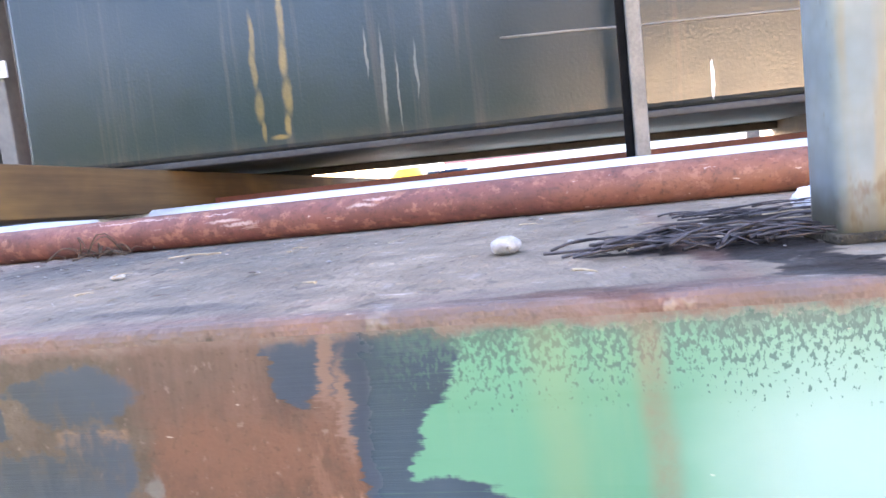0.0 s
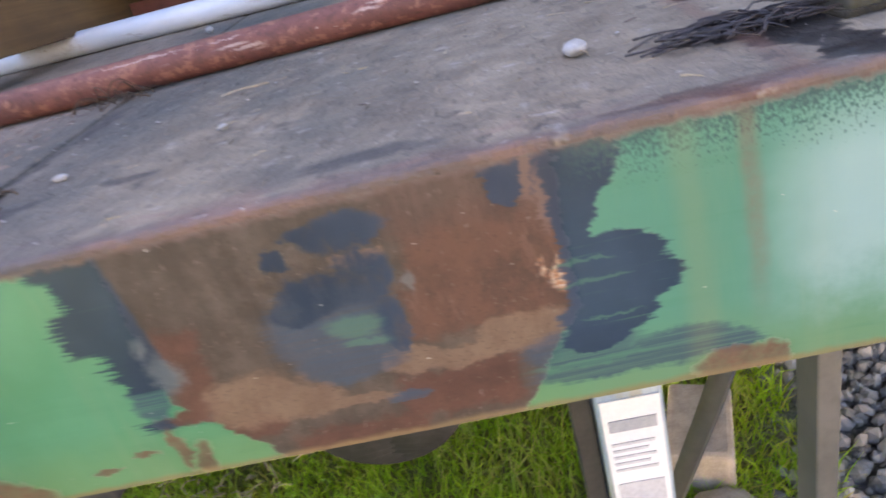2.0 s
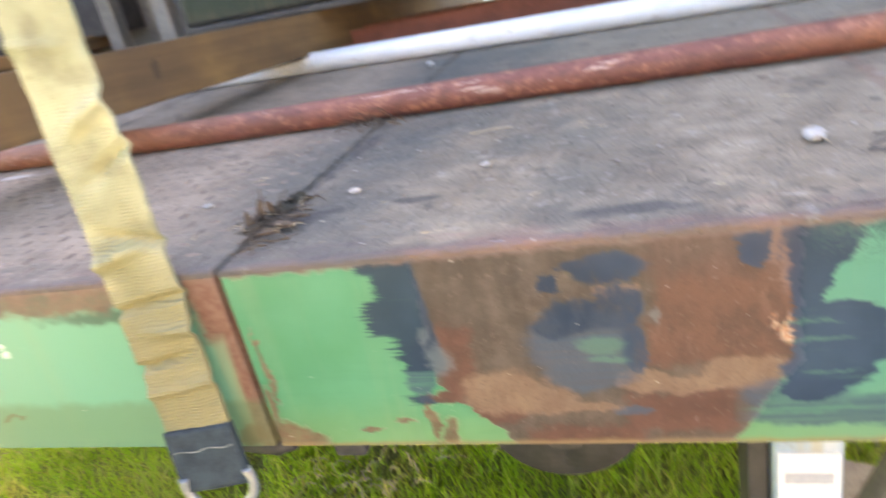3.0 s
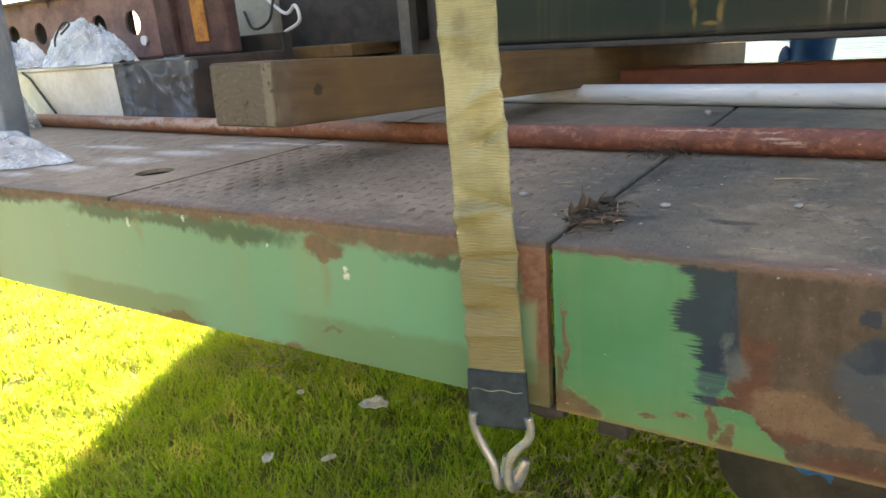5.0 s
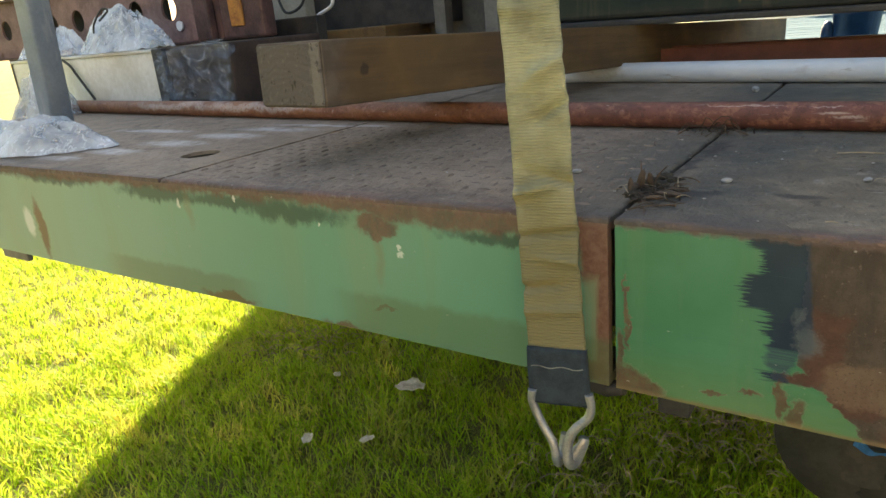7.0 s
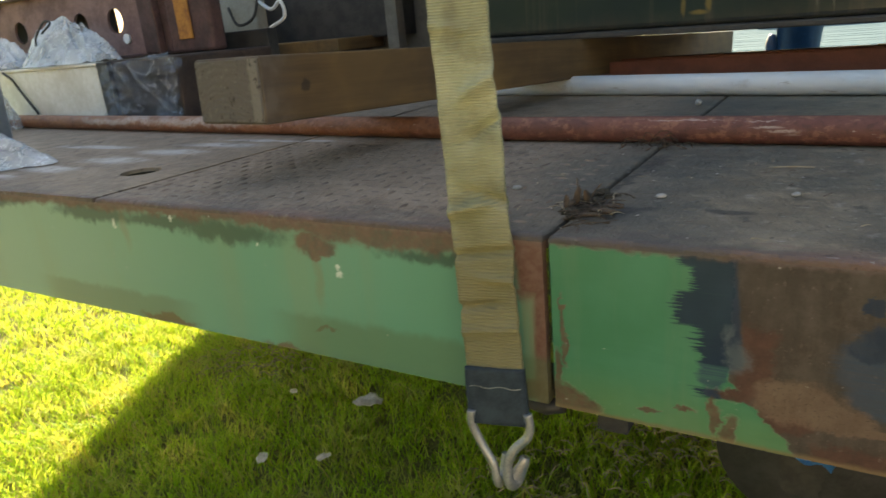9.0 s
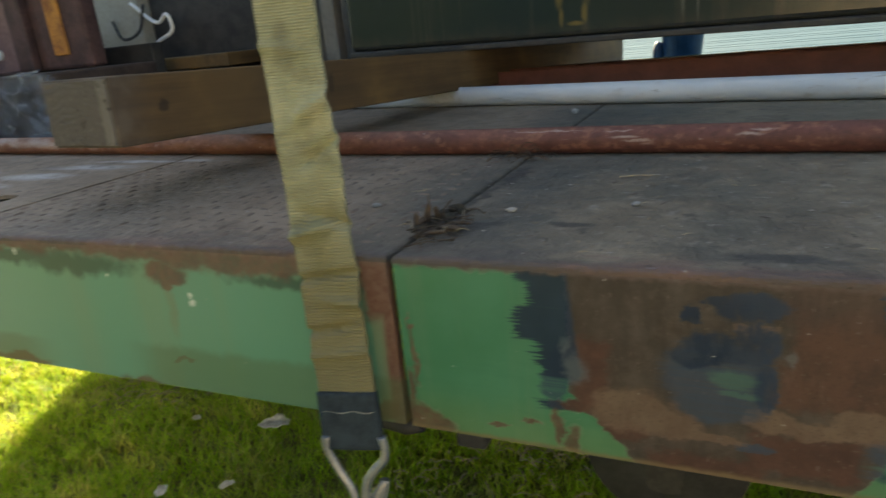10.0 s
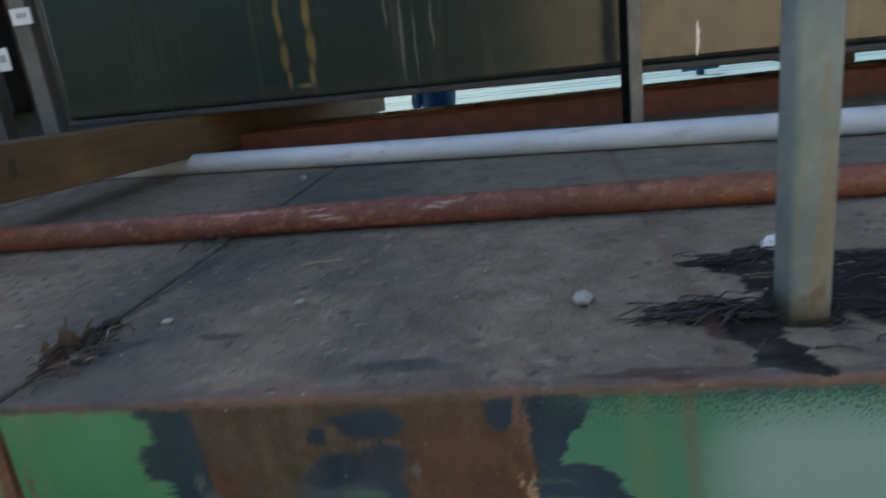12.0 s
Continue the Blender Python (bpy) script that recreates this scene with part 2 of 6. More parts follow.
    colour = n.mix(n.math("MULTIPLY", n.math("MAXIMUM", dark, stroke), 0.96), colour, navy)
    gaps = n.blobs(w4, [(0.274, 0.818, 0.018, 0.009), (0.280, 0.806, 0.016, 0.004), (0.404, 0.828, 0.018, 0.0016), (0.408, 0.815, 0.020, 0.0018), (0.415, 0.790, 0.018, 0.0012), (0.40, 0.760, 0.04, 0.003)], 0.6, 1.15, hair, 0.8)
    colour = n.mix(n.math("MULTIPLY", gaps, 0.50), colour, (0.062, 0.170, 0.118))
    halo = n.blobs(w3, [(0.158, 0.812, 0.011, 0.014), (0.151, 0.833, 0.006, 0.008), (0.311, 0.838, 0.003, 0.010)], 0.45, 1.2, grit, 1.2)
    colour = n.mix(n.math("MULTIPLY", halo, 0.42), colour, (0.15, 0.18, 0.19))
    pinkrun = n.blobs(w4, [(0.384, 0.884, 0.0035, 0.018), (0.389, 0.868, 0.003, 0.020)], 0.5, 1.2, grit, 0.7)
    colour = n.mix(n.math("MULTIPLY", pinkrun, 0.85), colour, (0.155, 0.098, 0.082))
    # the peppered fringe below the top edge
    fray = n.noise(110, 5, 0.75, (1, 1, 0.35))
    past = n.step(x, 0.395, 0.425)
    band = n.math("MULTIPLY", n.step(n.math("MULTIPLY_ADD", fray, 0.030, z), 0.897, 0.910), past)
    depth = n.step(n.math("MULTIPLY_ADD", n.noise(22, 3, 0.6, (1, 1, 0.2), (3, 3, 3)), 0.040, z), 0.872, 0.912)
    pepper = n.math("MULTIPLY", n.step(n.math("ADD", n.noise(620, 3, 0.6, (1.0, 1, 0.6)), n.math("MULTIPLY", depth, 0.20)), 0.665, 0.705), n.math("MULTIPLY", n.step(depth, 0.02, 0.25), past))
    colour = n.mix(n.math("MULTIPLY", band, 0.80), colour, n.mix(n.step(grit, 0.35, 0.65), (0.036, 0.075, 0.080), (0.070, 0.115, 0.112)))
    colour = n.mix(n.math("MULTIPLY", pepper, 0.80), colour, (0.034, 0.085, 0.085))
    # brown runs
    wob = n.math("MULTIPLY_ADD", n.noise(14, 3, 0.5, (0.2, 1, 1)), 0.016, x)
    run = n.step(n.math("ABSOLUTE", n.math("SUBTRACT", wob, 0.503)), 0.008, 0.001)
    run2 = n.step(n.math("ABSOLUTE", n.math("SUBTRACT", wob, 0.472)), 0.014, 0.001)
    colour = n.mix(n.math("MULTIPLY", n.math("MULTIPLY", run, n.math("MULTIPLY_ADD", grit, 0.9, 0.05, clamp=True)), n.step(z, 0.75, 0.84)), colour, (0.150, 0.118, 0.090))
    colour = n.mix(n.math("MULTIPLY", run2, 0.20), colour, (0.22, 0.23, 0.12))
    corner = n.blobs(w3, [(0.012, 0.745, 0.022, 0.016), (0.030, 0.738, 0.02, 0.008), (0.015, 0.795, 0.003, 0.022), (0.482, 0.740, 0.024, 0.012), (0.500, 0.738, 0.012, 0.012), (0.0135, 0.825, 0.002, 0.025), (0.008, 0.775, 0.004, 0.02), (0.155, 0.745, 0.008, 0.014), (0.09, 0.751, 0.012, 0.0025), (0.143, 0.756, 0.0035, 0.018), (0.118, 0.757, 0.010, 0.002)], 0.7, 1.15, grit, 0.7)
    colour = n.mix(n.math("MULTIPLY", corner, n.math("MULTIPLY_ADD", grit, 0.9, 0.40, clamp=True)), colour, n.mix(n.step(mid, 0.35, 0.65), (0.085, 0.040, 0.028), (0.14, 0.075, 0.048)))
    edge = n.step(n.math("ADD", n.math("MULTIPLY_ADD", mid, 0.014, z), n.math("MULTIPLY", grit, 0.010)), 0.9015, 0.9065)
    colour = n.mix(n.math("MULTIPLY", edge, 0.92), colour, n.mix(n.step(grit, 0.35, 0.65), EDGE_RUST, (0.105, 0.066, 0.056)))
    foot = n.step(n.math("MULTIPLY_ADD", mid, 0.008, z), 0.743, 0.738)
    colour = n.mix(n.math("MULTIPLY", foot, 0.7), colour, (0.22, 0.155, 0.075))
    ticks = n.step(n.noise(170, 2, 0.5, (0.5, 1, 1.2), (11, 0, 5)), 0.73, 0.75)
    colour = n.mix(n.math("MULTIPLY", ticks, 0.45), colour, (0.5, 0.5, 0.47))
    scratch = n.step(n.noise(36, 3, 0.6, (0.25, 1, 9), (9, 3, 1)), 0.735, 0.75)
    colour = n.mix(n.math("MULTIPLY", scratch, 0.35), colour, (0.45, 0.46, 0.44))
    gone = n.math("MAXIMUM", n.math("MAXIMUM", bare, edge), corner)
    paint = n.math("MAXIMUM", n.math("MAXIMUM", dark, stroke), isle)
    gone = n.math("MULTIPLY", gone, n.math("SUBTRACT", 1.0, n.math("MULTIPLY", paint, 0.85)))
    n.bump(n.math("ADD", n.math("MULTIPLY", fine, n.math("MULTIPLY_ADD", gone, 0.8, 0.10)), n.math("ADD", n.math("MULTIPLY", blot, n.math("MULTIPLY", gone, 0.8)), n.math("MULTIPLY_ADD", hair, n.math("MULTIPLY", paint, 0.5), n.math("MULTIPLY", gone, -0.6)))), 0.35, 0.0013)
    return n.done(colour, n.math("MULTIPLY_ADD", gone, 0.36, n.math("MULTIPLY_ADD", soft, 0.10, 0.20)))


def painted_left():
    n = Net("green_paint_worn_left", 0.3)
    x, _, z = n.xyz()
    soft, fine, mid, grit = n.noise(5, 1.5, 0.4), n.noise(220, 4, 0.65), n.noise(40, 5, 0.65), n.noise(120, 5, 0.75)
    green = n.mix(n.step(soft, 0.3, 0.7), (0.104, 0.290, 0.196), (0.124, 0.315, 0.220))
    # paler to the far left: faded paint, with lens haze painted in
    fade_haze = n.math("MULTIPLY", n.step(n.math("MULTIPLY_ADD", soft, 0.3, x), -0.10, -0.85), 0.6)
    green = n.mix(fade_haze, green, (0.33, 0.450, 0.360))
    stain = n.noise(9, 4, 0.6, (1, 1, 0.08))
    green = n.mix(n.math("MULTIPLY", n.step(stain, 0.45, 0.75), 0.30), green, (0.24, 0.27, 0.15))
    w = n.vec("ADD", n.warp(0.03, 24, detail=5), n.vec("MULTIPLY", n.vec("SUBTRACT", n.noise(150, 4, 0.7, colour=True), (0.5, 0.5, 0.5)), (0.010, 0, 0.012)))
    wx, _, wz = n.xyz(w)
    thin = n.math("MULTIPLY", n.step(wx, -0.22, -0.36), 0.012)
    band = n.step(n.math("SUBTRACT", wz, thin), 0.867, 0.878)
    band = n.math("MAXIMUM", band, n.blobs(w, [(-0.268, 0.868, 0.030, 0.012), (-0.27, 0.862, 0.012, 0.012)], 0.7, 1.15))
    fringe = n.blobs(n.warp(0.03, 60, (1, 1, 0.4), detail=5), [(-0.40, 0.872, 0.09, 0.014), (-0.66, 0.879, 0.10, 0.012), (-0.5, 0.878, 0.12, 0.010), (-0.09, 0.868, 0.09, 0.007), (-0.95, 0.885, 0.12, 0.010)], 0.5, 1.3, grit, 1.0)
    colour = n.mix(n.math("MULTIPLY", fringe, 0.85), green, (0.03, 0.07, 0.055))
    rust = n.mix(n.step(mid, 0.35, 0.65), (0.115, 0.075, 0.052), (0.175, 0.09, 0.06))
    rust = n.mix(n.math("MULTIPLY", n.step(grit, 0.5, 0.7), 0.5), rust, (0.22, 0.16, 0.12))
    colour = n.mix(n.math("MULTIPLY", band, n.math("MULTIPLY_ADD", grit, 0.6, 0.6, clamp=True)), colour, rust)
    drip = n.math("MULTIPLY", n.blobs(w, [(-0.27, 0.83, 0.008, 0.04), (-0.60, 0.86, 0.01, 0.035)], 0.2, 1.2), 0.35)
    colour = n.mix(drip, colour, (0.23, 0.16, 0.08))
    end = n.math("MULTIPLY", n.step(wx, -0.038, -0.026), n.step(n.math("ADD", z, n.math("MULTIPLY", mid, 0.03)), 0.845, 0.862))
    col = n.step(n.math("MULTIPLY_ADD", n.noise(40, 4, 0.7, (1, 1, 0.12)), 0.026, x), -0.006, 0.002)
    pale = n.math("MULTIPLY", n.step(n.math("MULTIPLY_ADD", n.noise(50, 4, 0.7, (1, 1, 0.10), (2, 2, 2)), 0.03, x), -0.012, 0.0), 0.6)
    colour = n.mix(pale, colour, (0.24, 0.17, 0.10))
    colour = n.mix(n.math("MAXIMUM", end, col), colour, n.mix(n.step(grit, 0.35, 0.65), (0.135, 0.06, 0.042), (0.19, 0.11, 0.08)))
    spots = n.blobs(w, [(-0.335, 0.729, 0.04, 0.010), (-0.55, 0.739, 0.06, 0.008), (-0.02, 0.745, 0.018, 0.010), (-1.03, 0.79, 0.014, 0.06), (-0.27, 0.766, 0.02, 0.002)], 0.6, 1.2, grit, 0.8)
    colour = n.mix(n.math("MULTIPLY", spots, 0.85), colour, RUST_RED)
    thick = n.math("SUBTRACT", 1.0, n.step(n.math("MULTIPLY_ADD", mid, 0.02, z), 0.785, 0.797))
    worn = n.math("MULTIPLY", n.math("MULTIPLY", thick, n.step(wx, -0.37, -0.28)), 0.55)
    colour = n.mix(worn, colour, (0.09, 0.145, 0.07))
    thick2 = n.math("SUBTRACT", 1.0, n.step(n.math("MULTIPLY_ADD", mid, 0.02, z), 0.775, 0.785))
    worn2 = n.math("MULTIPLY", n.math("MULTIPLY", thick2, n.math("MULTIPLY", n.step(wx, -0.86, -0.78), n.step(wx, -0.46, -0.55))), 0.45)
    colour = n.mix(worn2, colour, (0.12, 0.13, 0.06))
    white = n.blobs(n.warp(0.012, 150), [(-0.239, 0.846, 0.004, 0.004), (-0.238, 0.838, 0.005, 0.004), (-0.50, 0.882, 0.003, 0.005), (-0.62, 0.868, 0.004, 0.008), (-0.355, 0.861, 0.002, 0.004), (-1.07, 0.80, 0.018, 0.03)], 0.6, 1.1)
    colour = n.mix(n.math("MULTIPLY", white, 0.85), colour, (0.66, 0.69, 0.66))
    ticks = n.step(n.noise(150, 2, 0.5, (0.6, 1, 1), (11, 0, 5)), 0.74, 0.76)
    colour = n.mix(n.math("MULTIPLY", ticks, 0.5), colour, (0.5, 0.5, 0.47))
    edge = n.step(n.math("ADD", n.math("MULTIPLY_ADD", mid, 0.018, z), n.math("MULTIPLY", grit, 0.008)), 0.900, 0.908)
    colour = n.mix(n.math("MULTIPLY", edge, 0.8), colour, n.mix(n.step(grit, 0.35, 0.65), (0.22, 0.145, 0.12), (0.14, 0.08, 0.06)))
    gone = n.math("MAXIMUM", n.math("MAXIMUM", band, edge), n.math("MAXIMUM", end, col))
    n.bump(n.math("ADD", n.math("MULTIPLY", fine, n.math("MULTIPLY_ADD", gone, 0.85, 0.05)), n.math("MULTIPLY", gone, -0.6)), 0.35, 0.0012)
    return n.done(colour, n.math("MULTIPLY_ADD", gone, 0.36, n.math("MULTIPLY_ADD", soft, 0.06, 0.30)))


def deck_steel():
    n = Net("dirty_tread_steel", 0.7, spec=0.22)
    x, y, _ = n.xyz()
    big, mid, fine = n.noise(4, 4), n.noise(26, 5, 0.65), n.noise(260, 3)
    grey = n.mix(n.step(mid, 0.3, 0.7), (0.175, 0.142, 0.104), (0.275, 0.228, 0.168))
    brown = n.mix(n.step(mid, 0.3, 0.7), (0.205, 0.155, 0.116), (0.325, 0.252, 0.190))
    colour = n.mix(n.step(n.math("MULTIPLY_ADD", big, 0.5, x), 0.1, 0.4), brown, grey)
    blue = n.math("MULTIPLY", n.math("MULTIPLY", n.step(n.noise(9, 5, 0.65, (1, 1.2, 1), (4, 4, 0)), 0.40, 0.64), n.step(x, -0.12, 0.02)), 0.7)
    blue = n.math("MULTIPLY", blue, n.math("SUBTRACT", 1.0, n.math("MULTIPLY", n.step(x, 0.22, 0.42), 0.9)))
    colour = n.mix(blue, colour, (0.086, 0.090, 0.080))
    colour = n.mix(n.math("MULTIPLY", n.step(n.noise(30, 5, 0.7, (1.2, 0.9, 1)), 0.58, 0.70), 0.55), colour, (0.060, 0.050, 0.048))
    colour = n.mix(n.math("MULTIPLY", n.step(n.noise(90, 2, 0.6, (1.2, 0.9, 1), (9, 1, 0)), 0.66, 0.72), 0.35), colour, (0.32, 0.29, 0.27))
    rust = n.step(n.math("ADD", n.math("MULTIPLY_ADD", n.noise(30, 4), 0.020, y), n.math("MULTIPLY", fine, 0.008)), 0.030, 0.016)
    colour = n.mix(rust, colour, n.mix(fine, EDGE_RUST, (0.16, 0.095, 0.075)))
    rub = n.math("MULTIPLY", n.step(n.math("MULTIPLY_ADD", n.noise(35, 4, 0.7), 0.07, y), 0.075, 0.05), n.step(n.noise(18, 3, 0.6, (1, 3, 1), (1, 5, 0)), 0.45, 0.6))
    colour = n.mix(n.math("MULTIPLY", rub, 0.5), colour, (0.20, 0.12, 0.10))
    # oily wet patch at the post, and spilt pale dust with sunlight painted in
    sw = n.warp(0.045, 30, (0.5, 1.6, 1), detail=6)
    flat = n.node("ShaderNodeCombineXYZ")
    wx, wy, _ = n.xyz(sw)
    n.put(flat.inputs[0], wx)
    n.put(flat.inputs[2], wy)
    wet = n.blobs(flat.outputs[0], [(0.532, 0.212, 0.016, 0.008), (0.575, 0.205, 0.040, 0.026), (0.600, 0.235, 0.030, 0.016), (0.488, 0.096, 0.018, 0.006), (0.535, 0.098, 0.042, 0.026), (0.545, 0.070, 0.030, 0.022), (0.552, 0.035, 0.018, 0.026), (0.568, 0.014, 0.016, 0.012), (0.60, 0.15, 0.036, 0.09), (0.67, 0.14, 0.075, 0.085)], 0.85, 1.02, mid, 0.5)
    colour = n.mix(n.math("MULTIPLY", wet, 0.97), colour, (0.006, 0.0055, 0.006))
    haze = n.noise(11, 5, 0.7, (0.5, 1.4, 1), (4, 1, 0))
    dust_sunlight = n.blobs(flat.outputs[0], [(-1.04, 0.07, 0.08, 0.022), (-0.99, 0.14, 0.08, 0.030), (-0.93, 0.22, 0.09, 0.032), (-0.87, 0.30, 0.10, 0.030), (-0.82, 0.37, 0.12, 0.024), (-1.15, 0.33, 0.14, 0.02), (-0.70, 0.42, 0.16, 0.012)], 0.2, 1.3, haze, 0.8)
    colour = n.mix(n.math("MULTIPLY", dust_sunlight, n.step(mid, 0.22, 0.55)), colour, (0.52, 0.50, 0.49))
    chewed = n.blobs(flat.outputs[0], [(0.478, 0.012, 0.045, 0.007), (0.44, 0.010, 0.03, 0.004), (0.53, 0.014, 0.02, 0.004)], 0.5, 1.1, mid, 1.0)
    colour = n.mix(n.math("MULTIPLY", chewed, 0.8), colour, (0.085, 0.040, 0.030))
    rline = n.math("SUBTRACT", 1.0, n.step(n.math("ABSOLUTE", n.math("SUBTRACT", n.math("MULTIPLY_ADD", mid, 0.02, x), 0.532)), 0.002, 0.012))
    colour = n.mix(n.math("MULTIPLY", rline, 0.45), colour, (0.18, 0.10, 0.075))
    dent = n.noise(52, 3, 0.6, (1.3, 0.8, 1), (7, 3, 0))
    colour = n.mix(n.math("MULTIPLY", n.step(dent, 0.62, 0.70), 0.45), colour, (0.34, 0.30, 0.26))
    strokes = n.step(n.noise(48, 4, 0.6, (1.2, 0.8, 1), (2, 2, 0)), 0.625, 0.68)
    colour = n.mix(n.math("MULTIPLY", strokes, 0.55), colour, (0.045, 0.040, 0.040))
    dashes = n.step(n.noise(85, 2, 0.5, (0.6, 1.8, 1), (12, 6, 0)), 0.70, 0.735)
    colour = n.mix(n.math("MULTIPLY", dashes, 0.6), colour, (0.42, 0.39, 0.36))
    seam = n.math("SUBTRACT", 1.0, n.step(n.math("ABSOLUTE", n.math("MULTIPLY_ADD", n.noise(14, 4, 0.65, (1, 1, 1), (6, 6, 0)), 0.14, n.math("SUBTRACT", x, 0.09))), 0.05, 0.16))
    colour = n.mix(n.math("MULTIPLY", seam, 0.5), colour, (0.060, 0.070, 0.070))
    soot = n.blobs(flat.outputs[0], [(0.131, 0.107, 0.026, 0.010), (0.012, 0.10, 0.016, 0.05), (0.030, 0.085, 0.026, 0.014), (0.05, 0.10, 0.024, 0.008), (0.012, 0.20, 0.008, 0.06), (0.02, 0.30, 0.014, 0.05), (0.30, 0.035, 0.05, 0.010)], 0.5, 1.15, mid, 0.8)
    colour = n.mix(n.math("MULTIPLY", soot, 0.7), colour, (0.035, 0.037, 0.042))
    shore = n.math("MULTIPLY", n.step(n.math("MULTIPLY_ADD", n.noise(16, 4, 0.6, (1, 1, 1), (2, 8, 0)), 0.12, y), 0.17, 0.06), n.step(n.noise(11, 4, 0.65, (1, 2, 1), (3, 1, 0)), 0.42, 0.56))
    colour = n.mix(n.math("MULTIPLY", shore, 0.4), colour, (0.074, 0.080, 0.080))
    # worn rows of tread that run along the deck, rubbed bright or filled with dirt
    rub2 = n.noise(70, 3, 0.6, (1.2, 0.8, 1), (4, 9, 0))
    colour = n.mix(n.math("MULTIPLY", n.step(rub2, 0.66, 0.71), 0.65), colour, (0.038, 0.036, 0.034))
    colour = n.mix(n.math("MULTIPLY", n.step(n.noise(110, 3, 0.6, (0.7, 1.0, 1), (1, 3, 0)), 0.69, 0.72), 0.60), colour, (0.40, 0.385, 0.35))
    colour = n.mix(n.math("MULTIPLY", n.step(n.noise(13, 5, 0.7, (1, 1, 1), (9, 9, 0)), 0.52, 0.66), 0.35), colour, (0.072, 0.062, 0.054))
    n.bump(n.math("ADD", n.math("ADD", n.math("MULTIPLY", fine, 0.5), mid), n.math("MULTIPLY_ADD", rub2, -1.6, n.math("MULTIPLY", dent, 2.0))), 0.8, 0.0026)
    return n.done(colour, n.math("MULTIPLY_ADD", wet, 0.12, n.math("MULTIPLY_ADD", mid, 0.3, 0.42)))


def pipe_rust():
    n = Net("rusty_pipe", 0.65)
    x, _, _ = n.xyz()
    mid, fine = n.noise(22, 4, 0.6, (0.6, 1, 1)), n.noise(190, 4, 0.65)
    a = n.mix(n.step(mid, 0.3, 0.7), (0.120, 0.043, 0.034), (0.195, 0.072, 0.052))
    orange = n.mix(n.step(mid, 0.3, 0.7), (0.19, 0.065, 0.028), (0.28, 0.115, 0.045))
    colour = n.mix(n.math("MULTIPLY", n.math("MAXIMUM", n.step(n.math("MULTIPLY_ADD", mid, 0.5, x), 0.15, -0.25), n.math("MULTIPLY", n.step(n.math("MULTIPLY_ADD", mid, 0.4, x), 0.60, 0.85), 0.5)), 0.85), a, orange)
    mot = n.noise(75, 5, 0.7, (0.8, 1, 1), (3, 3, 3))
    colour = n.mix(n.math("MULTIPLY", n.step(mot, 0.52, 0.62), 0.75), colour, (0.30, 0.135, 0.085))
    colour = n.mix(n.math("MULTIPLY", n.step(mot, 0.46, 0.34), 0.45), colour, (0.06, 0.026, 0.022))
    colour = n.mix(n.math("MULTIPLY", n.step(fine, 0.55, 0.66), 0.55), colour, (0.085, 0.034, 0.026))
    w = n.warp(0.012, 45, (1, 1, 1), detail=5)
    chips = n.blobs(w, [(0.128, 0.924, 0.022, 0.0018), (0.145, 0.919, 0.022, 0.0022), (0.290, 0.930, 0.016, 0.0022), (0.276, 0.925, 0.016, 0.0022), (0.12, 0.931, 0.022, 0.0008), (0.02, 0.932, 0.06, 0.0008)], 0.3, 1.2, fine, 1.6)
    dusty = n.math("MULTIPLY", n.blobs(n.warp(0.05, 14), [(-1.05, 0.925, 0.16, 0.012), (-1.35, 0.928, 0.20, 0.010), (-0.88, 0.922, 0.08, 0.008)], 0.4, 1.2, mid, 0.6), n.step(fine, 0.30, 0.55))
    colour = n.mix(n.math("MULTIPLY", dusty, 0.65), colour, (0.50, 0.42, 0.38))
    flecks = n.step(n.noise(70, 3, 0.6, (1, 3, 3), (8, 0, 0)), 0.70, 0.73)
    scr = n.step(n.noise(30, 4, 0.7, (0.5, 6, 6), (2, 9, 0)), 0.66, 0.70)
    pale = n.math("MAXIMUM", n.math("MULTIPLY", chips, n.step(fine, 0.35, 0.5)), n.math("MAXIMUM", flecks, n.math("MULTIPLY", scr, 0.4)))
    colour = n.mix(n.math("MULTIPLY", pale, 0.75), colour, (0.52, 0.40, 0.35))
    n.bump(fine, 0.5, 0.0012)
    return n.done(colour, n.math("MULTIPLY_ADD", fine, 0.35, 0.42))


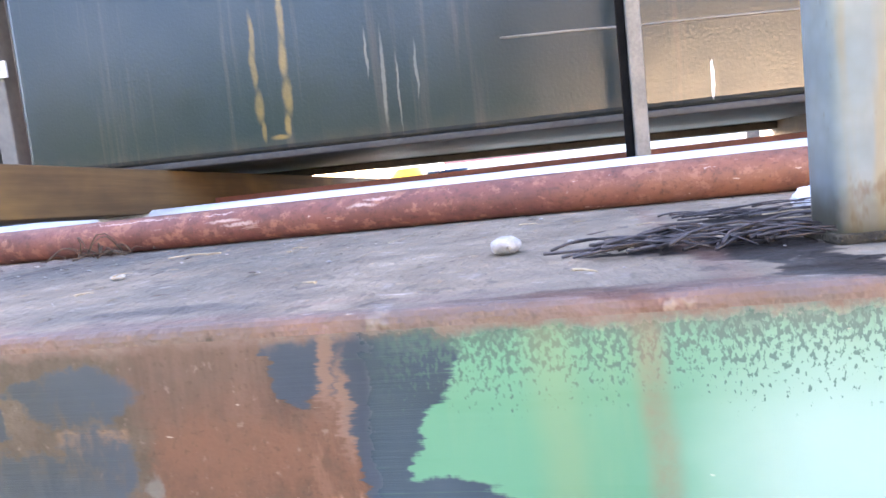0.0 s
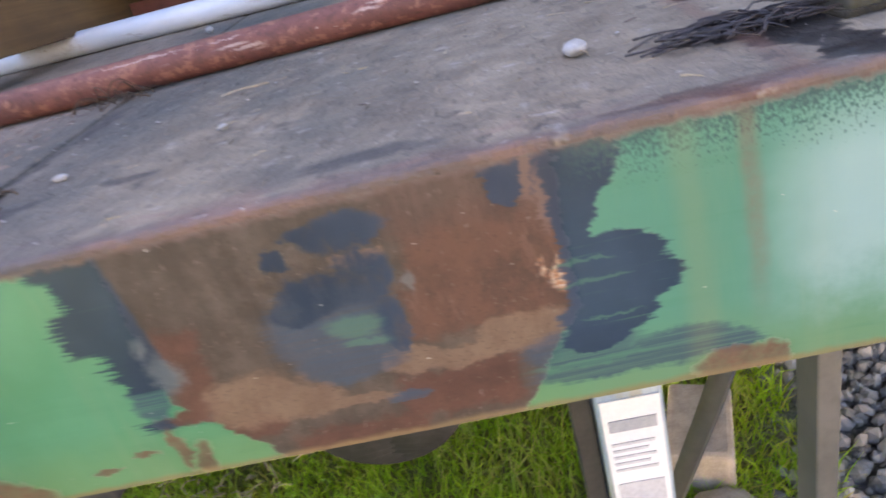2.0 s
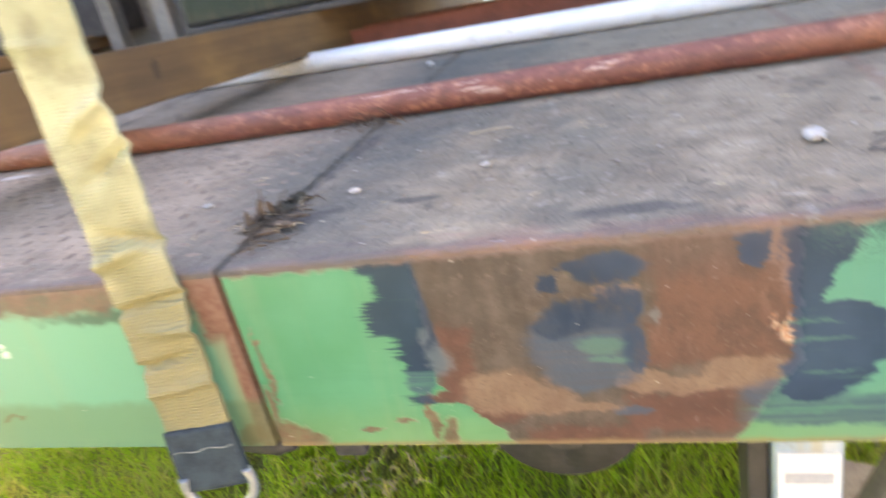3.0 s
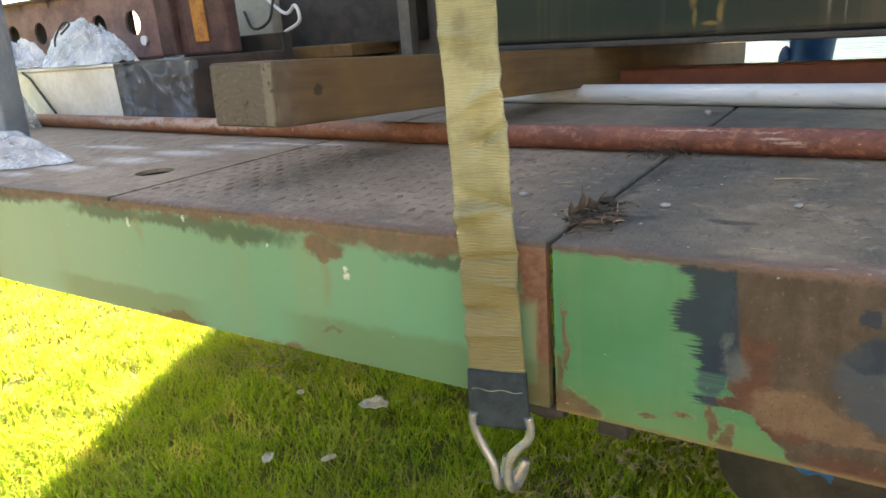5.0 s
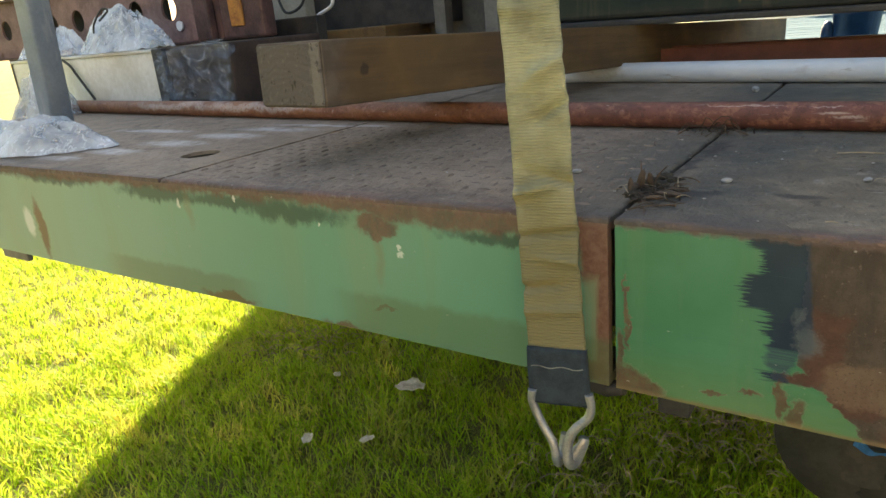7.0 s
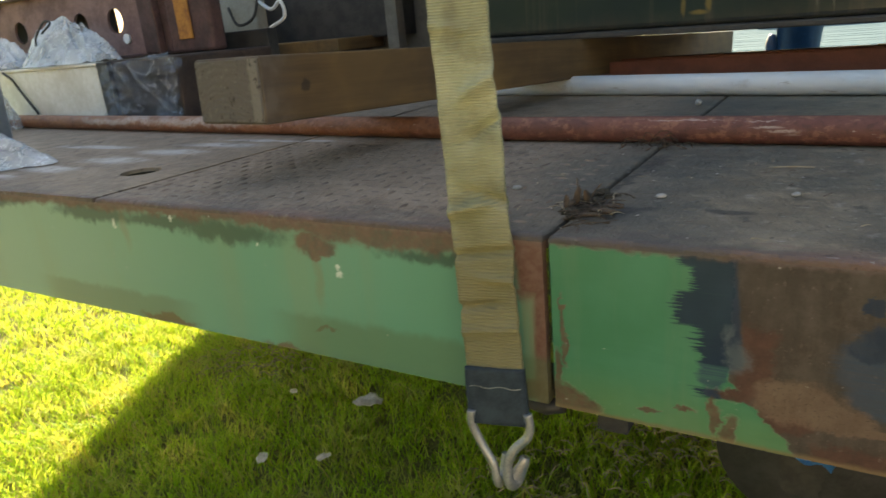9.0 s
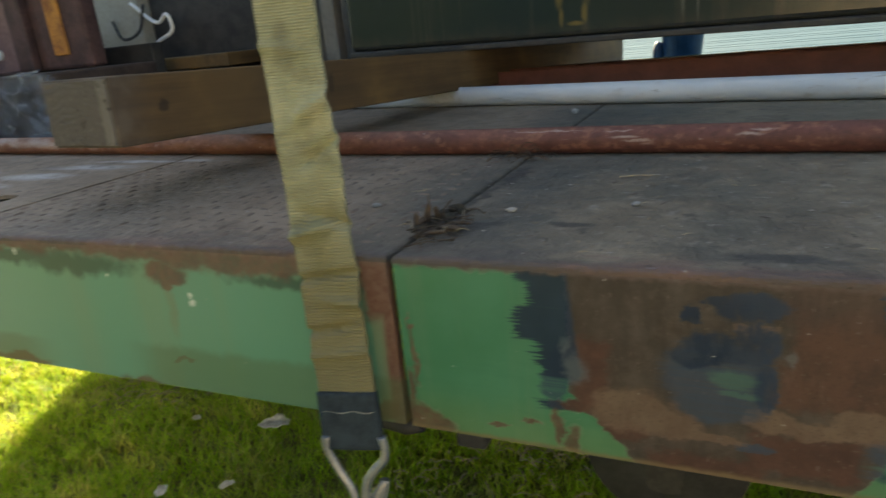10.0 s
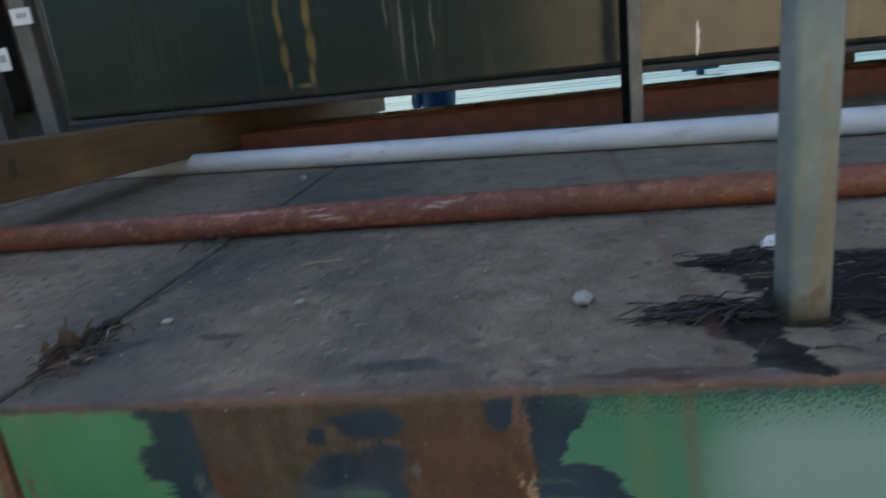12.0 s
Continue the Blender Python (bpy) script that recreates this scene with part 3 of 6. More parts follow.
def tank_paint():
    n = Net("dark_tank_steel", 0.34, 0.0, 0.5)
    x, _, z = n.xyz()
    big, fine, mid = n.noise(2.2, 4), n.noise(150, 3), n.noise(20, 4)
    colour = n.mix(n.step(big, 0.3, 0.7), (0.010, 0.022, 0.028), (0.020, 0.028, 0.029))
    streak = n.noise(26, 4, 0.6, (1, 1, 0.05))
    colour = n.mix(n.math("MULTIPLY", n.step(streak, 0.55, 0.72), 0.35), colour, (0.10, 0.085, 0.065))
    grime = n.math("SUBTRACT", 1.0, n.step(n.math("MULTIPLY_ADD", mid, 0.06, z), 1.04, 1.11))
    colour = n.mix(n.math("MULTIPLY", grime, 0.5), colour, (0.085, 0.07, 0.05))
    w = n.warp(0.012, 25)
    yellow = n.blobs(w, [(-0.121, 1.125, 0.010, 0.036), (-0.117, 1.078, 0.006, 0.024), (-0.124, 1.20, 0.008, 0.045), (-0.121, 1.26, 0.006, 0.05), (-0.060, 1.140, 0.010, 0.042), (-0.066, 1.085, 0.007, 0.026), (-0.062, 1.215, 0.009, 0.05), (-0.058, 1.29, 0.008, 0.06), (-0.085, 1.062, 0.020, 0.006)], 0.35, 1.2)
    colour = n.mix(n.math("MULTIPLY", yellow, n.math("MULTIPLY_ADD", mid, 1.0, 0.15, clamp=True)), colour, (0.22, 0.155, 0.05))
    white = n.blobs(w, [(0.135, 1.15, 0.005, 0.10), (0.163, 1.12, 0.0025, 0.08), (0.200, 1.16, 0.003, 0.06), (0.105, 1.20, 0.003, 0.05)], 0.5, 1.1)
    colour = n.mix(n.math("MULTIPLY", white, 0.25), colour, (0.40, 0.38, 0.33))
    slot = n.blobs(w, [(0.722, 1.078, 0.0032, 0.034)], 0.8, 1.05)
    colour = n.mix(slot, colour, (0.75, 0.73, 0.68))
    n.bump(n.math("ADD", n.math("MULTIPLY", big, 8.0), fine), 0.12, 0.003)
    return n.done(colour, n.math("MULTIPLY_ADD", mid, 0.22, 0.10))


def timber_mat():
    n = Net("weathered_timber", 0.75)
    grain, big = n.noise(45, 4, 0.65, (1, 0.05, 1)), n.noise(5, 3)
    colour = n.mix(n.step(grain, 0.3, 0.7), (0.070, 0.042, 0.018), (0.135, 0.082, 0.034))
    colour = n.mix(n.math("MULTIPLY", n.step(big, 0.46, 0.70), 0.65), colour, (0.215, 0.128, 0.042))
    _, y, _ = n.xyz()
    grey = n.step(n.math("MULTIPLY_ADD", grain, 0.05, y), 0.10, 0.03)
    colour = n.mix(n.math("MULTIPLY", grey, 0.8), colour, n.mix(n.step(n.noise(30, 4), 0.4, 0.65), (0.085, 0.066, 0.052), (0.14, 0.112, 0.088)))
    knot = n.step(n.vec("LENGTH", n.vec("MULTIPLY_ADD", n.warp(0.02, 40), (0, 110, 90), (0, -110 * 0.075, -90 * 0.045))), 1.1, 0.6)
    knot = n.math("MAXIMUM", knot, n.step(n.vec("LENGTH", n.vec("MULTIPLY_ADD", n.warp(0.02, 40), (0, 100, 60), (0, -100 * 0.42, -60 * 0.05))), 1.1, 0.6))
    colour = n.mix(n.math("MULTIPLY", knot, 0.8), colour, (0.028, 0.016, 0.010))
    stain = n.noise(7, 4, 0.6, (1, 0.6, 1), (2, 2, 2))
    colour = n.mix(n.math("MULTIPLY", n.step(stain, 0.45, 0.65), 0.5), colour, (0.055, 0.035, 0.020))
    n.bump(grain, 0.5, 0.002)
    return n.done(colour)


def end_grain():
    n = Net("timber_end_grain", 0.9)
    x, _, z = n.xyz()
    r = n.vec("LENGTH", n.vec("MULTIPLY_ADD", n.warp(0.02, 30), (1, 0, 1), (0.01, 0, 0.06)))
    rings = n.math("MULTIPLY_ADD", n.math("SINE", n.math("MULTIPLY", r, 700.0)), 0.5, 0.5)
    fine = n.noise(120, 4, 0.7)
    colour = n.mix(n.math("MULTIPLY", n.math("MULTIPLY", rings, fine), 0.16), (0.118, 0.102, 0.086), (0.055, 0.045, 0.037))
    colour = n.mix(n.math("MULTIPLY", n.step(fine, 0.55, 0.7), 0.6), colour, (0.185, 0.165, 0.142))
    crack = n.step(n.noise(60, 5, 0.75, (1.3, 1, 0.8), (5, 0, 2)), 0.56, 0.63)
    strip = n.step(n.math("MULTIPLY_ADD", fine, 0.006, x), 0.050, 0.054)
    colour = n.mix(n.math("MULTIPLY", strip, 0.6), colour, (0.23, 0.205, 0.175))
    colour = n.mix(n.math("MULTIPLY", crack, 0.7), colour, (0.022, 0.016, 0.012))
    n.bump(n.math("SUBTRACT", n.math("MULTIPLY_ADD", rings, 0.25, fine), crack), 0.6, 0.003)
    return n.done(colour)


def webbing():
    n = Net("pale_yellow_webbing", 0.85)
    _, _, z = n.xyz()
    wv = n.math("MULTIPLY_ADD", n.noise(30, 2), 0.0022, z)
    rib = n.math("MULTIPLY_ADD", n.math("SINE", n.math("MULTIPLY", wv, math.tau / 0.0025)), 0.5, 0.5)
    big, dirt = n.noise(14, 4), n.noise(24, 5, 0.65, (1, 1, 1.4))
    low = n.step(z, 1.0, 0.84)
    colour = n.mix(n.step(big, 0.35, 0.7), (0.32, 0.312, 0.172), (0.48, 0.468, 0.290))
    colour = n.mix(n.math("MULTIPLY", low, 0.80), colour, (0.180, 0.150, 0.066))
    worn_rib = n.step(n.noise(34, 4, 0.6, (1, 1, 1), (5, 5, 1)), 0.40, 0.62)
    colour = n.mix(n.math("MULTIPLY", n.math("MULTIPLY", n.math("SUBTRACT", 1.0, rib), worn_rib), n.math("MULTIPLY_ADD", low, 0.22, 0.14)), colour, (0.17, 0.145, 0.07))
    colour = n.mix(n.math("MULTIPLY", n.step(dirt, 0.46, 0.72), 0.50), colour, (0.175, 0.158, 0.080))
    smudge = n.blobs(n.warp(0.02, 40), [(-0.083, 1.075, 0.012, 0.016), (-0.085, 1.09, 0.010, 0.010), (-0.075, 0.93, 0.012, 0.008)], 0.3, 1.2, dirt, 0.8)
    colour = n.mix(n.math("MULTIPLY", smudge, 0.50), colour, (0.14, 0.130, 0.075))
    n.bump(n.math("ADD", rib, n.math("MULTIPLY", n.noise(500, 2), 0.4)), 0.6, 0.0012)
    return n.done(colour)


def blade_mat():
    n = Net("grass_blades", 0.55, spec=0.3)
    r = n.node("ShaderNodeNewGeometry").outputs["Random Per Island"]
    ramp = n.node("ShaderNodeValToRGB")
    n.put(ramp.inputs[0], r)
    e = ramp.color_ramp.elements
    e[0].position, e[0].color = 0.0, (0.090, 0.310, 0.012, 1)
    e[1].position, e[1].color = 1.0, (0.36, 0.29, 0.11, 1)
    for p, c in ((0.45, (0.195, 0.50, 0.022, 1)), (0.82, (0.37, 0.58, 0.036, 1)), (0.92, (0.42, 0.41, 0.13, 1))):
        e.new(p).color = c
    patch, dry = n.noise(5, 3), n.noise(9, 4, 0.6, (1, 1, 0), (3, 7, 0))
    colour = n.mix(n.math("MULTIPLY", n.step(patch, 0.50, 0.66), n.math("MULTIPLY", n.step(r, 0.35, 0.5), 0.5)), ramp.outputs[0], (0.30, 0.25, 0.14))
    colour = n.mix(n.math("MULTIPLY", n.step(dry, 0.56, 0.66), n.math("MULTIPLY", n.step(r, 0.6, 0.5), 0.8)), colour, (0.46, 0.43, 0.23))
    # dry patches, with sun glare painted into the blades of the sunlit side
    sunlit_dry = n.math("MULTIPLY", n.step(n.noise(4.5, 4, 0.6, (1, 1.6, 0), (1, 2, 0)), 0.56, 0.64), n.step(n.xyz()[0], -0.9, -1.1))
    colour = n.mix(n.math("MULTIPLY", sunlit_dry, n.step(r, 0.65, 0.5)), colour, (0.80, 0.70, 0.20))
    n.done(colour)
    tr = n.node("ShaderNodeBsdfTranslucent")
    n.put(tr.inputs[0], n.mix(0.5, colour, (0.88, 0.82, 0.12)))
    mx = n.node("ShaderNodeMixShader")
    mx.inputs[0].default_value = 0.5
    n.t.links.new(n.b.outputs[0], mx.inputs[1])
    n.t.links.new(tr.outputs[0], mx.inputs[2])
    n.t.links.new(mx.outputs[0], n.t.nodes["Material Output"].inputs[0])
    return n.m


def ground_mat():
    n = Net("lawn_and_gravel_soil", 0.95)
    x, y, _ = n.xyz()
    mid, fine, big = n.noise(14, 4), n.noise(120, 4, 0.7), n.noise(0.7, 4)
    soil = n.mix(n.step(mid, 0.35, 0.65), (0.09, 0.11, 0.025), (0.17, 0.16, 0.065))
    soil = n.mix(n.step(fine, 0.45, 0.7), soil, (0.13, 0.19, 0.03))
    soil = n.mix(n.math("MULTIPLY", n.step(big, 0.4, 0.7), 0.5), soil, (0.24, 0.23, 0.10))
    soil = n.mix(n.math("MULTIPLY", n.step(fine, 0.40, 0.62), 0.6), soil, (0.36, 0.34, 0.12))
    stony = n.mix(n.step(fine, 0.35, 0.65), (0.16, 0.155, 0.15), (0.36, 0.35, 0.33))
    # ground out of view, darkened to cut light bounced onto the rail
    dim_ground = n.mix(n.step(fine, 0.35, 0.65), (0.045, 0.045, 0.047), (0.085, 0.083, 0.080))
    stony = n.mix(n.step(n.math("MULTIPLY_ADD", mid, 0.3, y), 0.0, -0.25), stony, dim_ground)
    f = n.step(n.math("MULTIPLY_ADD", mid, 0.3, x), 0.80, 1.0)
    n.bump(fine, 0.8, 0.01)
    return n.done(n.mix(f, soil, stony))


def stone_mat():
    n = Net("gravel_stone", 0.85)
    r = n.node("ShaderNodeNewGeometry").outputs["Random Per Island"]
    c = n.mix(r, (0.13, 0.135, 0.14), (0.42, 0.39, 0.35))
    c = n.mix(n.math("MULTIPLY", n.step(n.noise(120, 3), 0.5, 0.7), 0.4), c, (0.45, 0.43, 0.40))
    n.bump(n.noise(200, 3), 0.4, 0.002)
    return n.done(c)


def film_mat(name, colour, low, high, rough=0.1, glints=0.0):
    """Plastic film: clear in places, milky along its folds, with glints painted as thin pale lines."""
    n = Net(name, rough, spec=0.8)
    crease, fold = n.noise(26, 3, 0.55), n.noise(9, 3, 0.5, (1, 1, 1), (4, 4, 4))
    cell = n.voronoi(26, (1, 1, 1))
    line = n.step(n.math("ABSOLUTE", n.math("SUBTRACT", n.noise(15, 5, 0.68, (1.4, 1, 0.8), (2, 5, 1)), 0.5)), 0.014, 0.002)
    n.bump(n.math("ADD", n.math("MULTIPLY", crease, 0.4), n.math("ADD", n.math("MULTIPLY", fold, 1.4), n.math("MULTIPLY", cell, 0.5))), 0.55, 0.006)
    a = n.math("MULTIPLY_ADD", n.step(fold, 0.35, 0.65), high - low, low)
    n.put(n.b.inputs["Alpha"], n.math("MULTIPLY_ADD", line, glints, a, clamp=True))
    return n.done(n.mix(n.step(crease, 0.3, 0.7), colour, tuple(c * 0.90 for c in colour)), n.math("MULTIPLY_ADD", crease, 0.2, rough - 0.06))


def pvc_mat():
    n = Net("white_pipe_plastic", 0.4)
    mid, fine, scuff = n.noise(9, 4, 0.6, (0.5, 1, 1)), n.noise(120, 4, 0.7, (0.3, 1, 1)), n.noise(22, 5, 0.75, (0.18, 2.5, 2.5), (3, 3, 3))
    c = n.mix(n.step(mid, 0.35, 0.7), (0.66, 0.69, 0.72), (0.52, 0.56, 0.60))
    c = n.mix(n.math("MULTIPLY", n.step(scuff, 0.60, 0.68), 0.55), c, (0.22, 0.19, 0.17))
    c = n.mix(n.math("MULTIPLY", n.step(n.noise(16, 4, 0.7, (0.5, 1, 1), (9, 2, 2)), 0.60, 0.72), 0.5), c, (0.33, 0.29, 0.26))
    n.bump(fine, 0.15, 0.001)
    return n.done(c, n.math("MULTIPLY_ADD", fine, 0.25, 0.30))


def galv_mat(name="galvanised_steel", streaks=1.0, dull=(0.31, 0.42, 0.55), clean=(0.46, 0.57, 0.68)):
    n = Net(name, 0.42, 0.15)
    x, y, z = n.xyz()
    mid, fine, st = n.noise(20, 4), n.voronoi(140), n.noise(30, 4, 0.6, (1, 1, 0.08))
    c = n.mix(n.step(mid, 0.3, 0.7), dull, clean)
    c = n.mix(n.math("MULTIPLY", fine, 0.3), c, (0.22, 0.25, 0.28))
    c = n.mix(n.math("MULTIPLY", n.step(st, 0.54, 0.63), 0.5 * streaks), c, (0.45, 0.36, 0.19))
    c = n.mix(n.math("MULTIPLY", n.step(n.noise(55, 4, 0.7, (1, 1, 0.4), (5, 5, 5)), 0.58, 0.68), 0.6 * streaks), c, (0.22, 0.15, 0.10))
    c = n.mix(n.math("MULTIPLY", n.step(n.noise(24, 4, 0.6, (1, 1, 0.25), (7, 1, 5)), 0.55, 0.7), 0.5), c, (0.70, 0.72, 0.72))
    foot = n.step(n.math("MULTIPLY_ADD", mid, 0.04, z), 0.045, 0.025)
    c = n.mix(n.math("MULTIPLY", foot, 0.8), c, (0.13, 0.11, 0.05))
    n.bump(mid, 0.2, 0.002)
    return n.done(c, n.math("MULTIPLY_ADD", mid, 0.25, 0.3))


GREEN_R, GREEN_L, DIRT, RUSTY, TANK, WOOD, END, GALV = painted_right(), painted_left(), deck_steel(), pipe_rust(), tank_paint(), timber_mat(), end_grain(), galv_mat()
GALV_CLEAN = galv_mat("clean_galvanised_steel", 0.12, (0.27, 0.36, 0.48), (0.40, 0.49, 0.60))
WEB, BLADE, SOIL, STONE = webbing(), blade_mat(), ground_mat(), stone_mat()
SLEEVE = simple("dark_sleeve", (0.008, 0.017, 0.025), (0.026, 0.043, 0.055), 60, 0.8, bump=0.5)
THREAD = simple("pale_thread", (0.10, 0.105, 0.10), (0.34, 0.33, 0.28), 90, 0.9)
ZINC = simple("zinc_wire", (0.27, 0.28, 0.29), (0.44, 0.45, 0.46), 60, 0.42, 0.7)
PVC = pvc_mat()
BAR = simple("dark_red_bar", (0.12, 0.04, 0.028), (0.19, 0.065, 0.045), 25, 0.7, bump=0.5)
SOOT = simple("sooty_brown_wood", (0.030, 0.020, 0.018), (0.065, 0.045, 0.038), 14, 0.8, bump=0.4)
PINKRUST = simple("pink_brown_rust", (0.150, 0.085, 0.082), (0.27, 0.165, 0.158), 14, 0.75, bump=0.6, dist=0.003)
CRUST = simple("crusted_rust", (0.048, 0.025, 0.025), (0.115, 0.060, 0.056), 18, 0.75, bump=0.7, dist=0.003)
BURNT = simple("orange_rust", (0.22, 0.085, 0.028), (0.52, 0.24, 0.05), 22, 0.8, bump=0.6)
DARK = simple("dark_steel", (0.020, 0.020, 0.022), (0.05, 0.048, 0.045), 20, 0.6)
GREY = simple("grey_machine_paint", (0.09, 0.09, 0.085), (0.15, 0.145, 0.135), 8, 0.5)
CREAM = simple("cream_panel", (0.30, 0.28, 0.23), (0.42, 0.40, 0.34), 10, 0.6)
FOAM = simple("dirty_white_box", (0.66, 0.63, 0.55), (0.84, 0.82, 0.77), 9, 0.8)
RUBBER = simple("black_rubber", (0.022, 0.023, 0.025), (0.05, 0.05, 0.052), 25, 0.75, bump=0.5)
CONCRETE = simple("concrete_block", (0.34, 0.28, 0.215), (0.50, 0.42, 0.33), 30, 0.9, bump=0.6, dist=0.003)
PAPER = simple("white_label", (0.70, 0.72, 0.76), (0.80, 0.81, 0.84), 20, 0.5)
INK = simple("grey_print", (0.30, 0.32, 0.37), (0.40, 0.42, 0.47), 60, 0.7)
FAINT = simple("faint_print", (0.46, 0.47, 0.52), (0.56, 0.57, 0.62), 200, 0.7)
BLUE = simple("blue_plastic", (0.012, 0.05, 0.15), (0.02, 0.08, 0.22), 15, 0.35)
BRIGHT_BLUE = simple("bright_blue_scrap", (0.03, 0.20, 0.55), (0.05, 0.28, 0.65), 30, 0.5)
TWIG = simple("dry_twig", (0.038, 0.025, 0.017), (0.11, 0.075, 0.048), 90, 0.9)
STRAW = simple("dry_straw", (0.28, 0.22, 0.14), (0.44, 0.36, 0.25), 90, 0.9)
FLAKE = simple("rust_flake", (0.035, 0.026, 0.022), (0.13, 0.085, 0.065), 150, 0.8, bump=0.5)
PEBBLE = simple("pale_pebble", (0.30, 0.285, 0.265), (0.46, 0.44, 0.42), 120, 0.85, bump=0.6)
WRACK = simple("black_wet_weed", (0.012, 0.010, 0.012), (0.045, 0.038, 0.042), 120, 0.34)
LEAF = simple("dead_leaf", (0.55, 0.50, 0.42), (0.84, 0.80, 0.74), 60, 0.8)
SIDING = simple("pale_blue_boards", (0.060, 0.122, 0.158), (0.082, 0.148, 0.185), 3, 0.98, spec=0.05, stretch=(0.5, 1, 2))
REDPAINT = simple("red_paint", (0.46, 0.17, 0.19), (0.55, 0.24, 0.25), 6, 0.5)
YELLOW = simple("yellow_plastic", (0.75, 0.52, 0.02), (0.85, 0.62, 0.04), 10, 0.4)
WHITE = simple("white_paint", (0.74, 0.76, 0.78), (0.82, 0.83, 0.84), 6, 0.5)
PLAIN_GREY = simple("plain_grey_wall", (0.20, 0.20, 0.19), (0.28, 0.28, 0.26), 5, 0.8)
LUG = simple("worn_tread_steel", (0.125, 0.090, 0.070), (0.22, 0.168, 0.135), 12, 0.6)
FLAT_BLACK = simple("flat_black", (0.004, 0.004, 0.0045), (0.010, 0.010, 0.010), 40, 0.9, spec=0.1)
DULL = simple("dull_brown_steel", (0.13, 0.12, 0.10), (0.22, 0.20, 0.17), 20, 0.6)
MOSS = simple("dark_moss", (0.022, 0.020, 0.014), (0.065, 0.052, 0.030), 60, 0.95, bump=0.8, dist=0.004)
CREAMWALL = simple("cream_reflected_wall", (0.66, 0.54, 0.36), (0.74, 0.62, 0.42), 4, 0.85)
HEDGE = simple("hedge_green", (0.02, 0.045, 0.012), (0.05, 0.09, 0.025), 14, 0.9, bump=1.0, dist=0.05)
BAG = film_mat("crumpled_plastic_film", (0.74, 0.79, 0.84), 0.20, 0.80, 0.10, 0.35)
CLEAR = film_mat("clear_wrap_film", (0.46, 0.53, 0.62), 0.03, 0.12, 0.05, 0.34)


# ---- shapes ----
def part(name, bm, material, parent=None, label=""):
    me = bpy.data.meshes.new(name)
    bm.to_mesh(me)
    bm.free()
    me.materials.append(material)
    ob = new(name, me)
    if parent:
        ob.parent = parent
    if label:
        tagged(ob, label)
    return ob


def thing(name, label, category, group="", kind=""):
    return tagged(new(name), label, category, group, kind)


def box(x0, x1, y0, y1, z0, z1, bevel=0.0, seg=2):
    bm = bmesh.new()
    bmesh.ops.create_cube(bm, size=1, matrix=Matrix.Translation(((x0 + x1) / 2, (y0 + y1) / 2, (z0 + z1) / 2)) @ Matrix.Diagonal((x1 - x0, y1 - y0, z1 - z0, 1)))
    if bevel:
        bmesh.ops.bevel(bm, geom=bm.edges[:], offset=bevel, segments=seg, affect="EDGES", profile=0.5)
    return bm


def joined(*bms):
    """One mesh of several, which are used up."""
    out = bmesh.new()
    for b in bms:
        me = bpy.data.meshes.new("piece")
        b.to_mesh(me)
        b.free()
        out.from_mesh(me)
        bpy.data.meshes.remove(me)
    return out


def moved(bm, m):
    bm.transform(m)
    return bm


def profile(points, x0, x1, bevel=0.0):
    """A closed outline of (y, z), drawn out along x."""
    bm = bmesh.new()
    a = [bm.verts.new((x0, y, z)) for y, z in points]
    b = [bm.verts.new((x1, y, z)) for y, z in points]
    n = len(points)
    for k in range(n):
        bm.faces.new((a[k], a[(k + 1) % n], b[(k + 1) % n], b[k]))
    bm.faces.new(a[::-1])
    bm.faces.new(b)
    bmesh.ops.recalc_face_normals(bm, faces=bm.faces[:])
    if bevel:
        bmesh.ops.bevel(bm, geom=bm.edges[:], offset=bevel, segments=2, affect="EDGES", profile=0.5)
    return bm


def smooth_path(points, steps=8):
    """Points on a smooth curve through the given ones."""
    p = [Vector(q) for q in points]
    p = [p[0] * 2 - p[1]] + p + [p[-1] * 2 - p[-2]]
    out = []
    for i in range(1, len(p) - 2):
        for k in range(steps):
            t = k / steps
            a, b, c, d = p[i - 1 : i + 3]
            out.append(0.5 * (2 * b + (c - a) * t + (2 * a - 5 * b + 4 * c - d) * t * t + (3 * b - a - 3 * c + d) * t ** 3))
    out.append(p[-2])
    return out


def tube(points, radius, sides=20, caps=True, flat=1.0):
    bm = bmesh.new()
    pts = [Vector(p) for p in points]
    rings, up = [], None
    for i, p in enumerate(pts):
        d = (pts[min(i + 1, len(pts) - 1)] - pts[max(i - 1, 0)]).normalized()
        if up is None:
            up = Vector((0, 0, 1)) if abs(d.z) < 0.9 else Vector((0, 1, 0))
        u = (up - d * up.dot(d)).normalized()
        v = d.cross(u)
        up = u
        r = radius[i] if isinstance(radius, (list, tuple)) else radius
        rings.append([bm.verts.new(p + u * math.cos(k * math.tau / sides) * r + v * math.sin(k * math.tau / sides) * r * flat) for k in range(sides)])
    for a, b in zip(rings, rings[1:]):
        for k in range(sides):
            bm.faces.new((a[k], a[(k + 1) % sides], b[(k + 1) % sides], b[k])).smooth = True
    if caps:
        bm.faces.new(rings[0][::-1])
        bm.faces.new(rings[-1])
    bmesh.ops.recalc_face_normals(bm, faces=bm.faces[:])
    return bm


